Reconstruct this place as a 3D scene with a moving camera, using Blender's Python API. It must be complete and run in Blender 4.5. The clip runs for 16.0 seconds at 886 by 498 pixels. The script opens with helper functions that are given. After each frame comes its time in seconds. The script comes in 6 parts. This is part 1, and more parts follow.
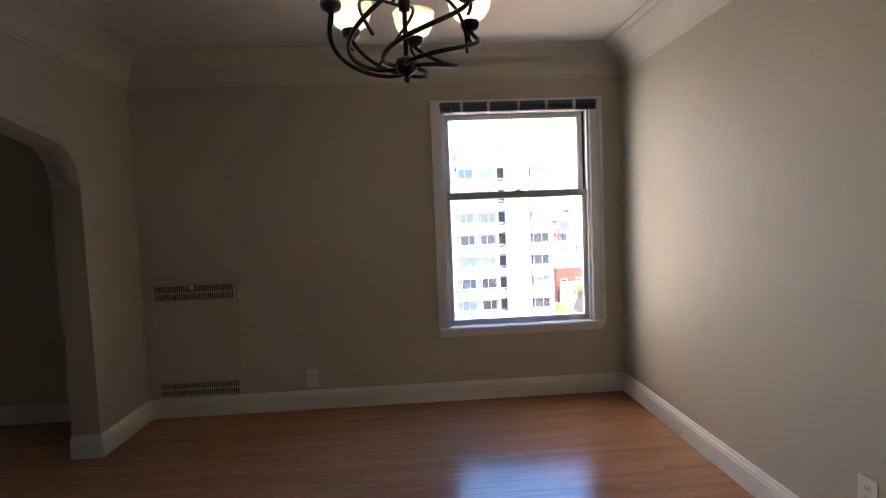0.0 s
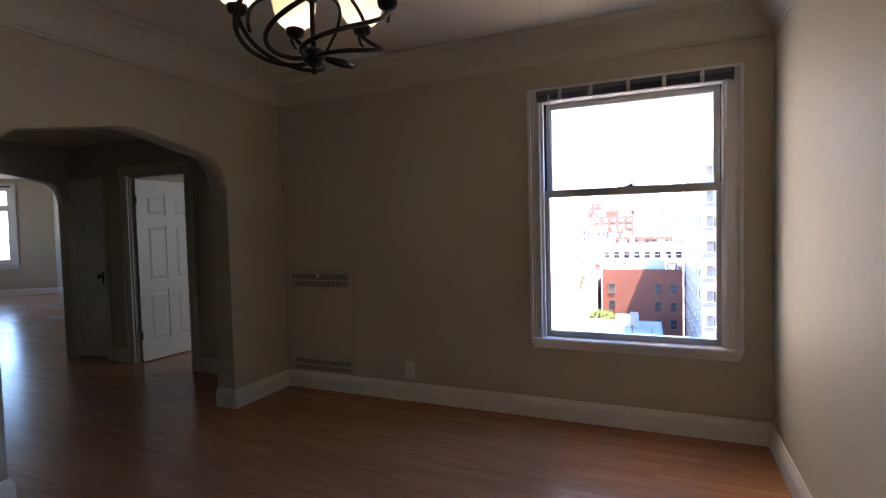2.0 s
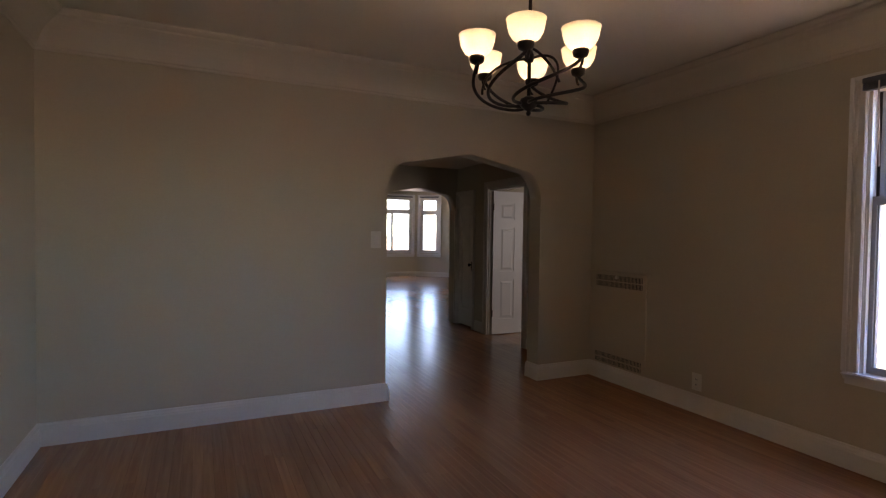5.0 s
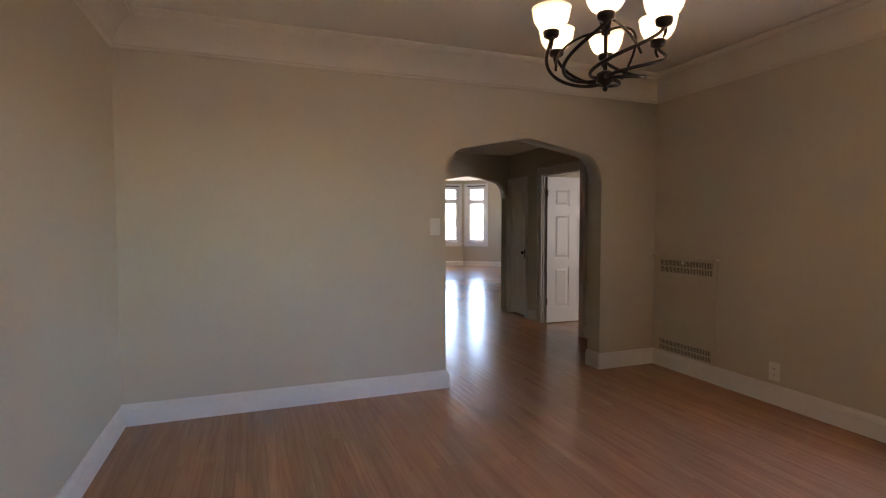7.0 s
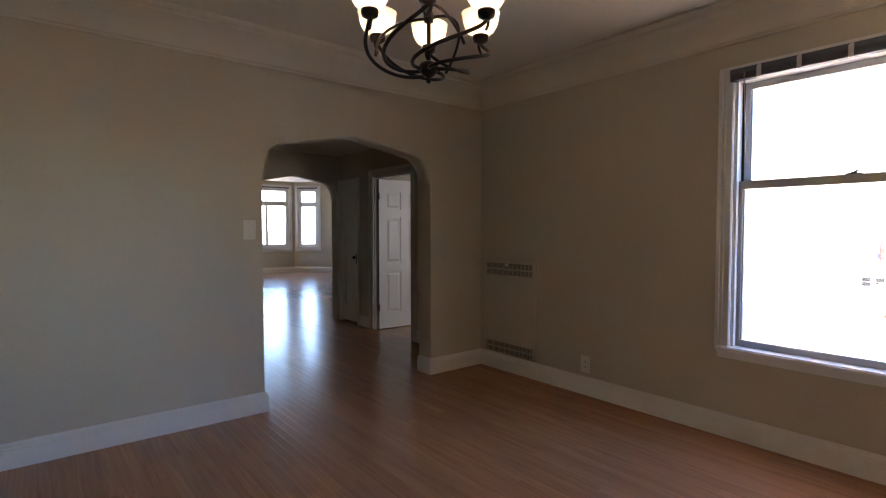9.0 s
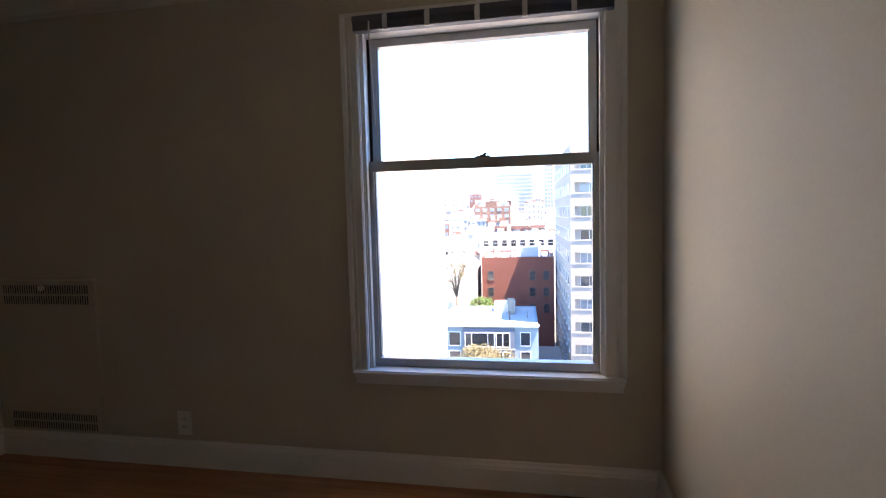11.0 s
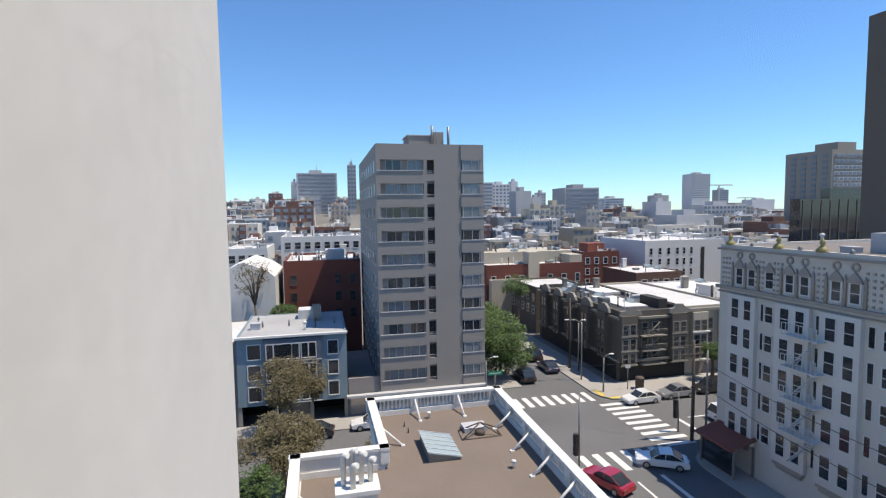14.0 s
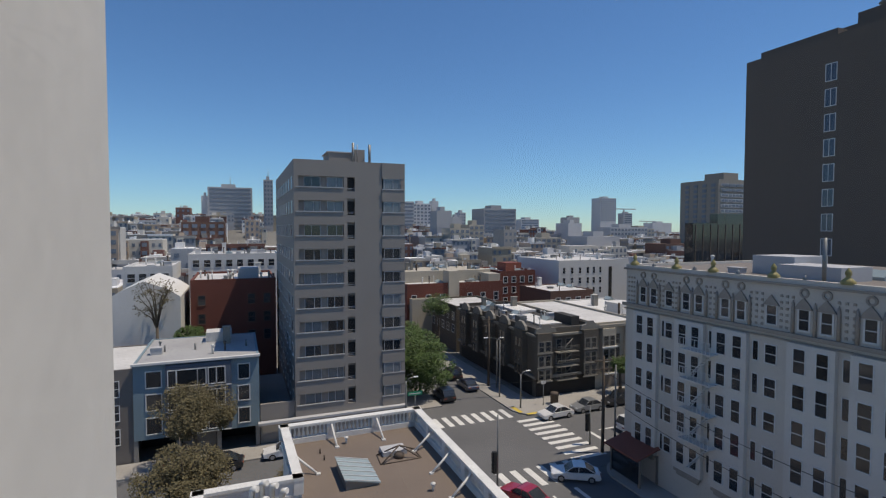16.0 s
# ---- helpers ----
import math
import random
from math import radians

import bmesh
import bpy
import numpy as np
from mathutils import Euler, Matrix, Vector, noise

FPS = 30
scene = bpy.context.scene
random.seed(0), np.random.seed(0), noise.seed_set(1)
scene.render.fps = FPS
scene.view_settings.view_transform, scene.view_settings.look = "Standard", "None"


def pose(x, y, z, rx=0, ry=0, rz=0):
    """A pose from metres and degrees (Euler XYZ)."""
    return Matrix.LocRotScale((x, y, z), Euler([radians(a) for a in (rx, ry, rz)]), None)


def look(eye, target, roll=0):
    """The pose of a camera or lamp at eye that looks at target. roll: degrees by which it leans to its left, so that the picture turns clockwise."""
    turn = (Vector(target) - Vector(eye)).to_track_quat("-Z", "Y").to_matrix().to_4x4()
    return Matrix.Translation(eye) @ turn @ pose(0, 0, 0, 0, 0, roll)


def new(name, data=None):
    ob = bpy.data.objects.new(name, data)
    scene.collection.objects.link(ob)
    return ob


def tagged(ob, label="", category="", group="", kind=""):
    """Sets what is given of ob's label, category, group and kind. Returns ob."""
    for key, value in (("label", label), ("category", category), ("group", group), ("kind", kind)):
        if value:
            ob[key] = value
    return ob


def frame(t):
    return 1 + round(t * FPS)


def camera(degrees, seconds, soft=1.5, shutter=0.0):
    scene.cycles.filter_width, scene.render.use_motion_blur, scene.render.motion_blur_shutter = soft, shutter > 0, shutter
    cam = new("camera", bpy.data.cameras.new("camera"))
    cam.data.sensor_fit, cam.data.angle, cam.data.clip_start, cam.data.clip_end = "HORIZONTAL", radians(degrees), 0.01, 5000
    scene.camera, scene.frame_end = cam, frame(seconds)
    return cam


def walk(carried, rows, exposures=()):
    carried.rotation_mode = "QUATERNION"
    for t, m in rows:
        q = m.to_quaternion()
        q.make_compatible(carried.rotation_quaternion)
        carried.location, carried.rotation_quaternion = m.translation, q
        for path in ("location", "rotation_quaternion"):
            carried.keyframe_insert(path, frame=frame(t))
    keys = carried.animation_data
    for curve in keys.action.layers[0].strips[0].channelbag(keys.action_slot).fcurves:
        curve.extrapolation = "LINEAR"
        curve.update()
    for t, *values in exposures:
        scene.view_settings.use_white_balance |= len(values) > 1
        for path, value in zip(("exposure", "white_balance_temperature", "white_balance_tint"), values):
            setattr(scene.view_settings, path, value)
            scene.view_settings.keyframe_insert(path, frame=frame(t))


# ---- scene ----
cam = camera(81.9, 16.0, soft=1.2)
PATH = [
    (0, (0.111, 0.197, 1.485), (0.226, 2.190, 1.363), -2.3),
    (0.5, (0.454, 0.248, 1.477), (0.363, 2.242, 1.351), -1.9),
    (1, (0.699, 0.353, 1.480), (0.432, 2.331, 1.352), -1.6),
    (1.5, (0.961, 0.469, 1.461), (0.447, 2.400, 1.360), -1.9),
    (2, (1.203, 0.560, 1.430), (0.404, 2.391, 1.343), -1.4),
    (2.5, (1.409, 0.683, 1.439), (0.416, 2.418, 1.357), -1),
    (3, (1.586, 0.767, 1.441), (0.452, 2.414, 1.371), -1),
    (3.5, (1.771, 0.801, 1.439), (0.362, 2.219, 1.369), -0.5),
    (4, (1.897, 0.749, 1.425), (0.297, 1.949, 1.382), -0.1),
    (4.5, (1.997, 0.697, 1.424), (0.287, 1.734, 1.383), 0.3),
    (5, (2.072, 0.650, 1.409), (0.265, 1.507, 1.353), 0.8),
    (7.5, (1.925, 0.539, 1.371), (0.053, 1.238, 1.276), -0.1),
    (8, (1.855, 0.584, 1.367), (0.063, 1.468, 1.283), -0.3),
    (8.5, (1.808, 0.645, 1.377), (0.128, 1.727, 1.296), -0.5),
    (9, (1.784, 0.736, 1.368), (0.225, 1.986, 1.289), -0),
    (9.5, (1.694, 0.900, 1.409), (0.387, 2.410, 1.303), 0.4),
    (10, (1.518, 1.107, 1.399), (0.619, 2.889, 1.266), -1),
    (12.3, (1.000, 2.876, 1.405), (0.932, 4.870, 1.265), -0.5),
    (12.5, (0.955, 3.045, 1.410), (0.949, 5.040, 1.272), -0.6),
    (13, (0.894, 3.431, 1.420), (1.017, 5.422, 1.281), -0.3),
    (13.3, (0.884, 3.654, 1.418), (1.068, 5.641, 1.269), -0.5),
    (13.5, (0.885, 3.755, 1.411), (1.136, 5.735, 1.257), -0.3),
    (14, (0.945, 4.053, 1.416), (1.330, 6.013, 1.267), -0.8),
    (14.5, (0.948, 4.224, 1.419), (1.354, 6.180, 1.285), -0.2),
    (15, (0.973, 4.260, 1.440), (1.451, 6.200, 1.315), 0),
    (15.5, (1.020, 4.261, 1.435), (1.607, 6.174, 1.342), 0.2),
    (16, (1.022, 4.250, 1.433), (1.707, 6.133, 1.355), 0.1),
]
walk(cam, [(t, look(eye, target, roll)) for t, eye, target, roll in PATH],
     exposures=[(0, 4.22, 7600, 17), (1.5, 4.05, 7600, 19), (2.5, 3.72, 7900, 22), (4, 3.55, 8500, 26), (5, 3.88, 9600, 31), (7.4, 5.0, 9800, 28), (8.5, 4.65, 9500, 27), (9, 4.4, 8400, 23), (10, 4.0, 7500, 19), (12.3, 1.95, 7300, 12), (13, 1.15, 6900, 9), (14, 0.55, 6900, 10), (15, -0.2, 7000, 10), (16, -0.2, 7000, 10)])

# exposure follows the clip's own metering: bright indoors, stopped down at the window

# ---- world and sun ----
SUN_EL, SUN_AZ = 67.0, 20.0          # degrees; the sun stands over +x, a little behind the window wall
world = bpy.data.worlds.new("sky")
scene.world = world
world.use_nodes = True
wn = world.node_tree
sky = wn.nodes.new("ShaderNodeTexSky")
sky.sky_type, sky.sun_disc = "NISHITA", False
sky.sun_elevation, sky.sun_rotation = radians(SUN_EL), radians(90 + SUN_AZ)
sky.air_density, sky.dust_density, sky.ozone_density = 1.0, 0.0, 4.0
deep = wn.nodes.new("ShaderNodeVectorMath")
deep.operation = "MULTIPLY"
deep.inputs[1].default_value = (0.63, 0.92, 1.20)
wn.links.new(sky.outputs[0], deep.inputs[0])
wn.links.new(deep.outputs[0], wn.nodes["Background"].inputs[0])
wn.nodes["Background"].inputs[1].default_value = 0.11

sun_d = bpy.data.lights.new("sun", "SUN")
sun_d.energy, sun_d.angle, sun_d.color = 4.2, radians(0.5), (1.0, 0.92, 0.80)
sun = new("sun", sun_d)
se, sa = radians(SUN_EL), radians(SUN_AZ)
sun.matrix_world = look((math.cos(se) * math.cos(sa) * 60, -math.cos(se) * math.sin(sa) * 60, math.sin(se) * 60), (0, 0, 0))


def window_lamp(name, eye, target, w, h, power, colour):
    d = bpy.data.lights.new(name, "AREA")
    d.shape, d.size, d.size_y, d.energy, d.color = "RECTANGLE", w, h, power, colour
    ob = new(name, d)
    ob.matrix_world = look(eye, target)
    return ob


DAY = (0.66, 0.82, 1.0)
SKYBLUE = (0.42, 0.67, 1.0)
window_lamp("bay_daylight", (-14.35, 6.0, 1.75), (-10, 6.0, 1.6), 2.2, 1.9, 2.6, SKYBLUE)
window_lamp("bay_side_daylight", (-14.0 + 0.33 - 0.25, 7.26 + 0.33 + 0.25, 1.75), (-10, 3.6, 1.6), 0.6, 1.9, 0.8, SKYBLUE)
# fill lamp added in an assumed, unseen kitchen window to brighten the dining room
window_lamp("kitchen_fill_light", (3.42, 0.55, 1.65), (0, 1.2, 1.3), 0.5, 0.9, 0.15, DAY)
# lamp added before a solid bedroom wall, for daylight from an unseen window
window_lamp("bedroom_daylight", (-0.45, 6.6, 1.5), (-4, 6.4, 1.2), 1.2, 1.5, 1.7, DAY)


# ---- materials ----
def mat(name, col, rough=0.6, metal=0.0, var=0.1, scale=2.0, fine=40.0, bump=0.06, spec=0.5, isl=0.0, obr=0.0, stretch=(1, 1, 1), coat=0.0, palette=()):
    """Paint, stone, metal and so on: two scales of variation and a fine relief, in metres."""
    m = bpy.data.materials.new(name)
    m.use_nodes = True
    nt = m.node_tree
    L, N = nt.links.new, nt.nodes.new
    b = nt.nodes["Principled BSDF"]
    geo = N("ShaderNodeNewGeometry")
    mp = N("ShaderNodeMapping")
    mp.inputs["Scale"].default_value = stretch
    L(geo.outputs["Position"], mp.inputs["Vector"])
    n1, n2 = N("ShaderNodeTexNoise"), N("ShaderNodeTexNoise")
    n1.inputs["Scale"].default_value, n1.inputs["Detail"].default_value = scale, 4
    n2.inputs["Scale"].default_value, n2.inputs["Detail"].default_value = fine, 3
    L(mp.outputs[0], n1.inputs["Vector"]), L(mp.outputs[0], n2.inputs["Vector"])
    add = N("ShaderNodeMath")
    add.operation = "ADD"
    L(n1.outputs["Fac"], add.inputs[0]), L(n2.outputs["Fac"], add.inputs[1])
    ramp = N("ShaderNodeMapRange")
    ramp.inputs["From Min"].default_value, ramp.inputs["From Max"].default_value = 0.6, 1.4
    ramp.inputs["To Min"].default_value, ramp.inputs["To Max"].default_value = 1 - var, 1 + var
    L(add.outputs[0], ramp.inputs["Value"])
    val = ramp.outputs[0]
    for amount, node, out in ((isl, "ShaderNodeNewGeometry", "Random Per Island"), (obr, "ShaderNodeObjectInfo", "Random")):
        if amount:
            src = N(node)
            r2 = N("ShaderNodeMapRange")
            r2.inputs["To Min"].default_value, r2.inputs["To Max"].default_value = 1 - amount, 1 + amount
            L(src.outputs[out], r2.inputs["Value"])
            mul = N("ShaderNodeMath")
            mul.operation = "MULTIPLY"
            L(val, mul.inputs[0]), L(r2.outputs[0], mul.inputs[1])
            val = mul.outputs[0]
    hsv = N("ShaderNodeHueSaturation")
    hsv.inputs["Color"].default_value = (*col, 1)
    if palette:
        pick, pr = N("ShaderNodeNewGeometry"), N("ShaderNodeValToRGB")
        pr.color_ramp.interpolation = "CONSTANT"
        for i, c in enumerate(palette):
            e = pr.color_ramp.elements[i] if i < 2 else pr.color_ramp.elements.new(i / len(palette))
            e.position, e.color = i / len(palette), (*c, 1)
        L(pick.outputs["Random Per Island"], pr.inputs[0]), L(pr.outputs[0], hsv.inputs["Color"])
    L(val, hsv.inputs["Value"])
    L(hsv.outputs[0], b.inputs["Base Color"])
    b.inputs["Roughness"].default_value, b.inputs["Metallic"].default_value = rough, metal
    b.inputs["Specular IOR Level"].default_value = spec
    b.inputs["Coat Weight"].default_value = coat
    b.inputs["Coat Roughness"].default_value = 0.08
    if bump:
        bp = N("ShaderNodeBump")
        bp.inputs["Strength"].default_value, bp.inputs["Distance"].default_value = bump, 0.01
        L(n2.outputs["Fac"], bp.inputs["Height"])
        L(bp.outputs[0], b.inputs["Normal"])
    return m


def glass_mat(name, tint=(1, 1, 1)):
    m = bpy.data.materials.new(name)
    m.use_nodes = True
    nt = m.node_tree
    nt.nodes.clear()
    out, mix = nt.nodes.new("ShaderNodeOutputMaterial"), nt.nodes.new("ShaderNodeMixShader")
    tr, gl, fr = nt.nodes.new("ShaderNodeBsdfTransparent"), nt.nodes.new("ShaderNodeBsdfGlossy"), nt.nodes.new("ShaderNodeLayerWeight")
    pw, ml = nt.nodes.new("ShaderNodeMath"), nt.nodes.new("ShaderNodeMath")
    pw.operation, ml.operation = "POWER", "MULTIPLY_ADD"
    pw.inputs[1].default_value, ml.inputs[1].default_value, ml.inputs[2].default_value = 5.0, 0.5, 0.02
    tr.inputs[0].default_value = (*tint, 1)
    gl.inputs["Roughness"].default_value = 0.02
    nt.links.new(fr.outputs["Facing"], pw.inputs[0]), nt.links.new(pw.outputs[0], ml.inputs[0])
    nt.links.new(ml.outputs[0], mix.inputs[0])
    nt.links.new(tr.outputs[0], mix.inputs[1]), nt.links.new(gl.outputs[0], mix.inputs[2])
    nt.links.new(mix.outputs[0], out.inputs[0])
    return m


def shade_mat(name):
    """Frosted glass of the lamp bowls: lets the bulb's light through and spreads it."""
    m = bpy.data.materials.new(name)
    m.use_nodes = True
    nt = m.node_tree
    nt.nodes.clear()
    out, mix = nt.nodes.new("ShaderNodeOutputMaterial"), nt.nodes.new("ShaderNodeMixShader")
    tl, df = nt.nodes.new("ShaderNodeBsdfTranslucent"), nt.nodes.new("ShaderNodeBsdfPrincipled")
    ns = nt.nodes.new("ShaderNodeTexNoise")
    ns.inputs["Scale"].default_value = 25
    cr = nt.nodes.new("ShaderNodeValToRGB")
    cr.color_ramp.elements[0].color, cr.color_ramp.elements[1].color = (0.84, 0.78, 0.66, 1), (0.95, 0.91, 0.83, 1)
    nt.links.new(ns.outputs["Fac"], cr.inputs[0])
    nt.links.new(cr.outputs[0], tl.inputs[0]), nt.links.new(cr.outputs[0], df.inputs["Base Color"])
    df.inputs["Roughness"].default_value = 0.35
    mix.inputs[0].default_value = 0.35
    nt.links.new(tl.outputs[0], mix.inputs[1]), nt.links.new(df.outputs[0], mix.inputs[2])
    nt.links.new(mix.outputs[0], out.inputs[0])
    return m


def wood_mat(name, dark, light, rough):
    """Varnished oak strip, grain along x, each board a little different."""
    m = bpy.data.materials.new(name)
    m.use_nodes = True
    nt = m.node_tree
    L, N = nt.links.new, nt.nodes.new
    b = nt.nodes["Principled BSDF"]
    geo, info = N("ShaderNodeNewGeometry"), N("ShaderNodeObjectInfo")
    rnd = N("ShaderNodeMath")
    rnd.operation = "ADD"
    L(geo.outputs["Random Per Island"], rnd.inputs[0]), L(info.outputs["Random"], rnd.inputs[1])
    off = N("ShaderNodeCombineXYZ")
    sc = N("ShaderNodeMath")
    sc.operation = "MULTIPLY"
    sc.inputs[1].default_value = 37.0
    L(rnd.outputs[0], sc.inputs[0]), L(sc.outputs[0], off.inputs[2]), L(sc.outputs[0], off.inputs[0])
    va = N("ShaderNodeVectorMath")
    L(geo.outputs["Position"], va.inputs[0]), L(off.outputs[0], va.inputs[1])
    mp = N("ShaderNodeMapping")
    mp.inputs["Scale"].default_value = (1.2, 26, 8)
    L(va.outputs[0], mp.inputs["Vector"])
    n1, n2 = N("ShaderNodeTexNoise"), N("ShaderNodeTexNoise")
    n1.inputs["Scale"].default_value, n1.inputs["Detail"].default_value, n1.inputs["Distortion"].default_value = 1.6, 5, 0.6
    n2.inputs["Scale"].default_value, n2.inputs["Detail"].default_value = 0.9, 3
    L(mp.outputs[0], n1.inputs["Vector"]), L(geo.outputs["Position"], n2.inputs["Vector"])
    cr = N("ShaderNodeValToRGB")
    cr.color_ramp.elements[0].position, cr.color_ramp.elements[1].position = 0.3, 0.75
    cr.color_ramp.elements[0].color, cr.color_ramp.elements[1].color = (*dark, 1), (*light, 1)
    L(n1.outputs["Fac"], cr.inputs[0])
    frac = N("ShaderNodeMath")
    frac.operation = "FRACT"
    L(rnd.outputs[0], frac.inputs[0])
    r2 = N("ShaderNodeMapRange")
    r2.inputs["To Min"].default_value, r2.inputs["To Max"].default_value = 0.91, 1.09
    L(frac.outputs[0], r2.inputs["Value"])
    hs = N("ShaderNodeHueSaturation")
    L(cr.outputs[0], hs.inputs["Color"]), L(r2.outputs[0], hs.inputs["Value"])
    L(hs.outputs[0], b.inputs["Base Color"])
    r3 = N("ShaderNodeMapRange")
    r3.inputs["To Min"].default_value, r3.inputs["To Max"].default_value = rough - 0.06, rough + 0.1
    L(n2.outputs["Fac"], r3.inputs["Value"]), L(r3.outputs[0], b.inputs["Roughness"])
    bp = N("ShaderNodeBump")
    bp.inputs["Strength"].default_value, bp.inputs["Distance"].default_value = 0.10, 0.004
    L(n1.outputs["Fac"], bp.inputs["Height"]), L(bp.outputs[0], b.inputs["Normal"])
    return m


M_WALL = mat("beige_wall_paint", (0.53, 0.47, 0.365), 0.62, var=0.04, scale=1.3, fine=90, bump=0.05)
M_CEIL = mat("ceiling_paint", (0.72, 0.68, 0.60), 0.7, var=0.03, scale=1.1, fine=70, bump=0.05)
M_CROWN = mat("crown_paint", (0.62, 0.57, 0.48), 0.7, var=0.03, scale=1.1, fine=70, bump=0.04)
M_TRIM = mat("cream_trim_paint", (0.74, 0.71, 0.66), 0.4, var=0.04, scale=4, fine=60, bump=0.03)
M_WHITE = mat("white_gloss_paint", (0.74, 0.73, 0.72), 0.35, var=0.03, scale=4, fine=60, bump=0.03)
M_PLATE = mat("ivory_plastic", (0.72, 0.69, 0.62), 0.35, var=0.03, bump=0)
M_SASH = mat("grey_aluminium_sash", (0.42, 0.42, 0.43), 0.4, 0.3, var=0.05, bump=0.02)
# near-black: shade of holes and recesses put into the colour; also dark parts
M_DARK = mat("shade_and_dark_parts", (0.02, 0.018, 0.017), 0.8, var=0.1, bump=0)
M_BRONZE = mat("oil_rubbed_bronze", (0.022, 0.017, 0.015), 0.42, 0.7, var=0.25, scale=9, bump=0.05)
M_BLIND = mat("slate_blue_blind", (0.10, 0.11, 0.15), 0.5, var=0.15, scale=6, bump=0.02)
M_CLIP = mat("clear_blind_bracket", (0.62, 0.62, 0.64), 0.3, var=0.05, bump=0)
M_OAK = wood_mat("varnished_oak_strip", (0.34, 0.152, 0.074), (0.47, 0.220, 0.108), 0.205)
M_GAP = mat("floor_joint", (0.13, 0.06, 0.03), 0.8, bump=0)
M_GLASS = glass_mat("window_glass")
M_SHADE = shade_mat("frosted_amber_glass")


# ---- shapes ----
def box(bm, x0, x1, y0, y1, z0, z1, m=None):
    v = [bm.verts.new((x, y, z)) for z in (z0, z1) for x, y in ((x0, y0), (x1, y0), (x1, y1), (x0, y1))]
    if m is not None:
        for w in v:
            w.co = m @ w.co
    for q in ((3, 2, 1, 0), (4, 5, 6, 7), (0, 1, 5, 4), (1, 2, 6, 5), (2, 3, 7, 6), (3, 0, 4, 7)):
        bm.faces.new([v[i] for i in q])
    return v


def bevel(bm, w, seg=2):
    bmesh.ops.bevel(bm, geom=list(bm.edges), offset=w, segments=seg, affect="EDGES", clamp_overlap=True)


def tube(bm, pts, rad, n=8, cap=True):
    """A round rod along points; rad is a number or one for each point."""
    rings = []
    pts = [Vector(p) for p in pts]
    side = None
    for i, p in enumerate(pts):
        d = (pts[min(i + 1, len(pts) - 1)] - pts[max(i - 1, 0)]).normalized()
        if side is None:
            side = d.orthogonal().normalized()
        side = (side - d * side.dot(d))
        side = side.normalized() if side.length > 1e-5 else d.orthogonal().normalized()
        up = d.cross(side)
        r = rad[i] if isinstance(rad, (list, tuple)) else rad
        rings.append([bm.verts.new(p + (side * math.cos(a) + up * math.sin(a)) * r) for a in (2 * math.pi * k / n for k in range(n))])
    for a, b in zip(rings, rings[1:]):
        for k in range(n):
            f = bm.faces.new((a[k], a[(k + 1) % n], b[(k + 1) % n], b[k]))
            f.smooth = True
    if cap:
        bm.faces.new(rings[0][::-1]), bm.faces.new(rings[-1])


def lathe(bm, prof, n=24, at=(0, 0, 0)):
    """Turns (radius, height) pairs round the upright axis."""
    c = Vector(at)
    rings = [[bm.verts.new(c + Vector((max(r, 1e-4) * math.cos(2 * math.pi * k / n), max(r, 1e-4) * math.sin(2 * math.pi * k / n), z))) for k in range(n)] for r, z in prof]
    for a, b in zip(rings, rings[1:]):
        for k in range(n):
            bm.faces.new((a[k], a[(k + 1) % n], b[(k + 1) % n], b[k])).smooth = True


def extrude(bm, outline, d):
    """A prism: the outline's points and the same moved by d."""
    a = [bm.verts.new(p) for p in outline]
    b = [bm.verts.new(Vector(p) + Vector(d)) for p in outline]
    bm.faces.new(a[::-1]), bm.faces.new(b)
    for i in range(len(a)):
        j = (i + 1) % len(a)
        bm.faces.new((a[i], a[j], b[j], b[i]))


def sweep(bm, path, prof, closed=False):
    """A moulding: prof of (inwards, up) pairs carried along a plan line, mitred; inwards is to the left of the line."""
    n = len(path)
    rings = []
    for i in range(n):
        p = Vector(path[i])
        a = Vector(path[i - 1]) if (closed or i > 0) else None
        c = Vector(path[(i + 1) % n]) if (closed or i < n - 1) else None
        d1 = (p - a).normalized() if a is not None else (c - p).normalized()
        d2 = (c - p).normalized() if c is not None else d1
        n1, n2 = Vector((-d1.y, d1.x)), Vector((-d2.y, d2.x))
        mid = (n1 + n2).normalized()
        mid /= max(0.3, mid.dot(n1))
        rings.append([bm.verts.new((p.x + mid.x * u, p.y + mid.y * u, z)) for u, z in prof])
    for i in range(n if closed else n - 1):
        a, b = rings[i], rings[(i + 1) % n]
        for k in range(len(prof) - 1):
            bm.faces.new((a[k], b[k], b[k + 1], a[k + 1]))
    if not closed:
        bm.faces.new(rings[0]), bm.faces.new(rings[-1][::-1])


def mesh_of(bm, name, material):
    bmesh.ops.recalc_face_normals(bm, faces=list(bm.faces))
    me = bpy.data.meshes.new(name)
    bm.to_mesh(me)
    bm.free()
    me.materials.append(material)
    return me


def part(name, bm, material, parent, label=""):
    ob = new(name, mesh_of(bm, name, material))
    ob.parent = parent
    return tagged(ob, label)


def thing(name, loc, label, category, group="", rz=0.0):
    ob = new(name)
    ob.empty_display_size = 0.1
    ob.matrix_basis = pose(*loc, 0, 0, rz)
    return tagged(ob, label, category, group)


def solid(name, bm, material, label="", category="", kind=""):
    return tagged(new(name, mesh_of(bm, name, material)), label, category, "", kind)


def boxes(*bb):
    bm = bmesh.new()
    for b in bb:
        box(bm, *b)
    return bm


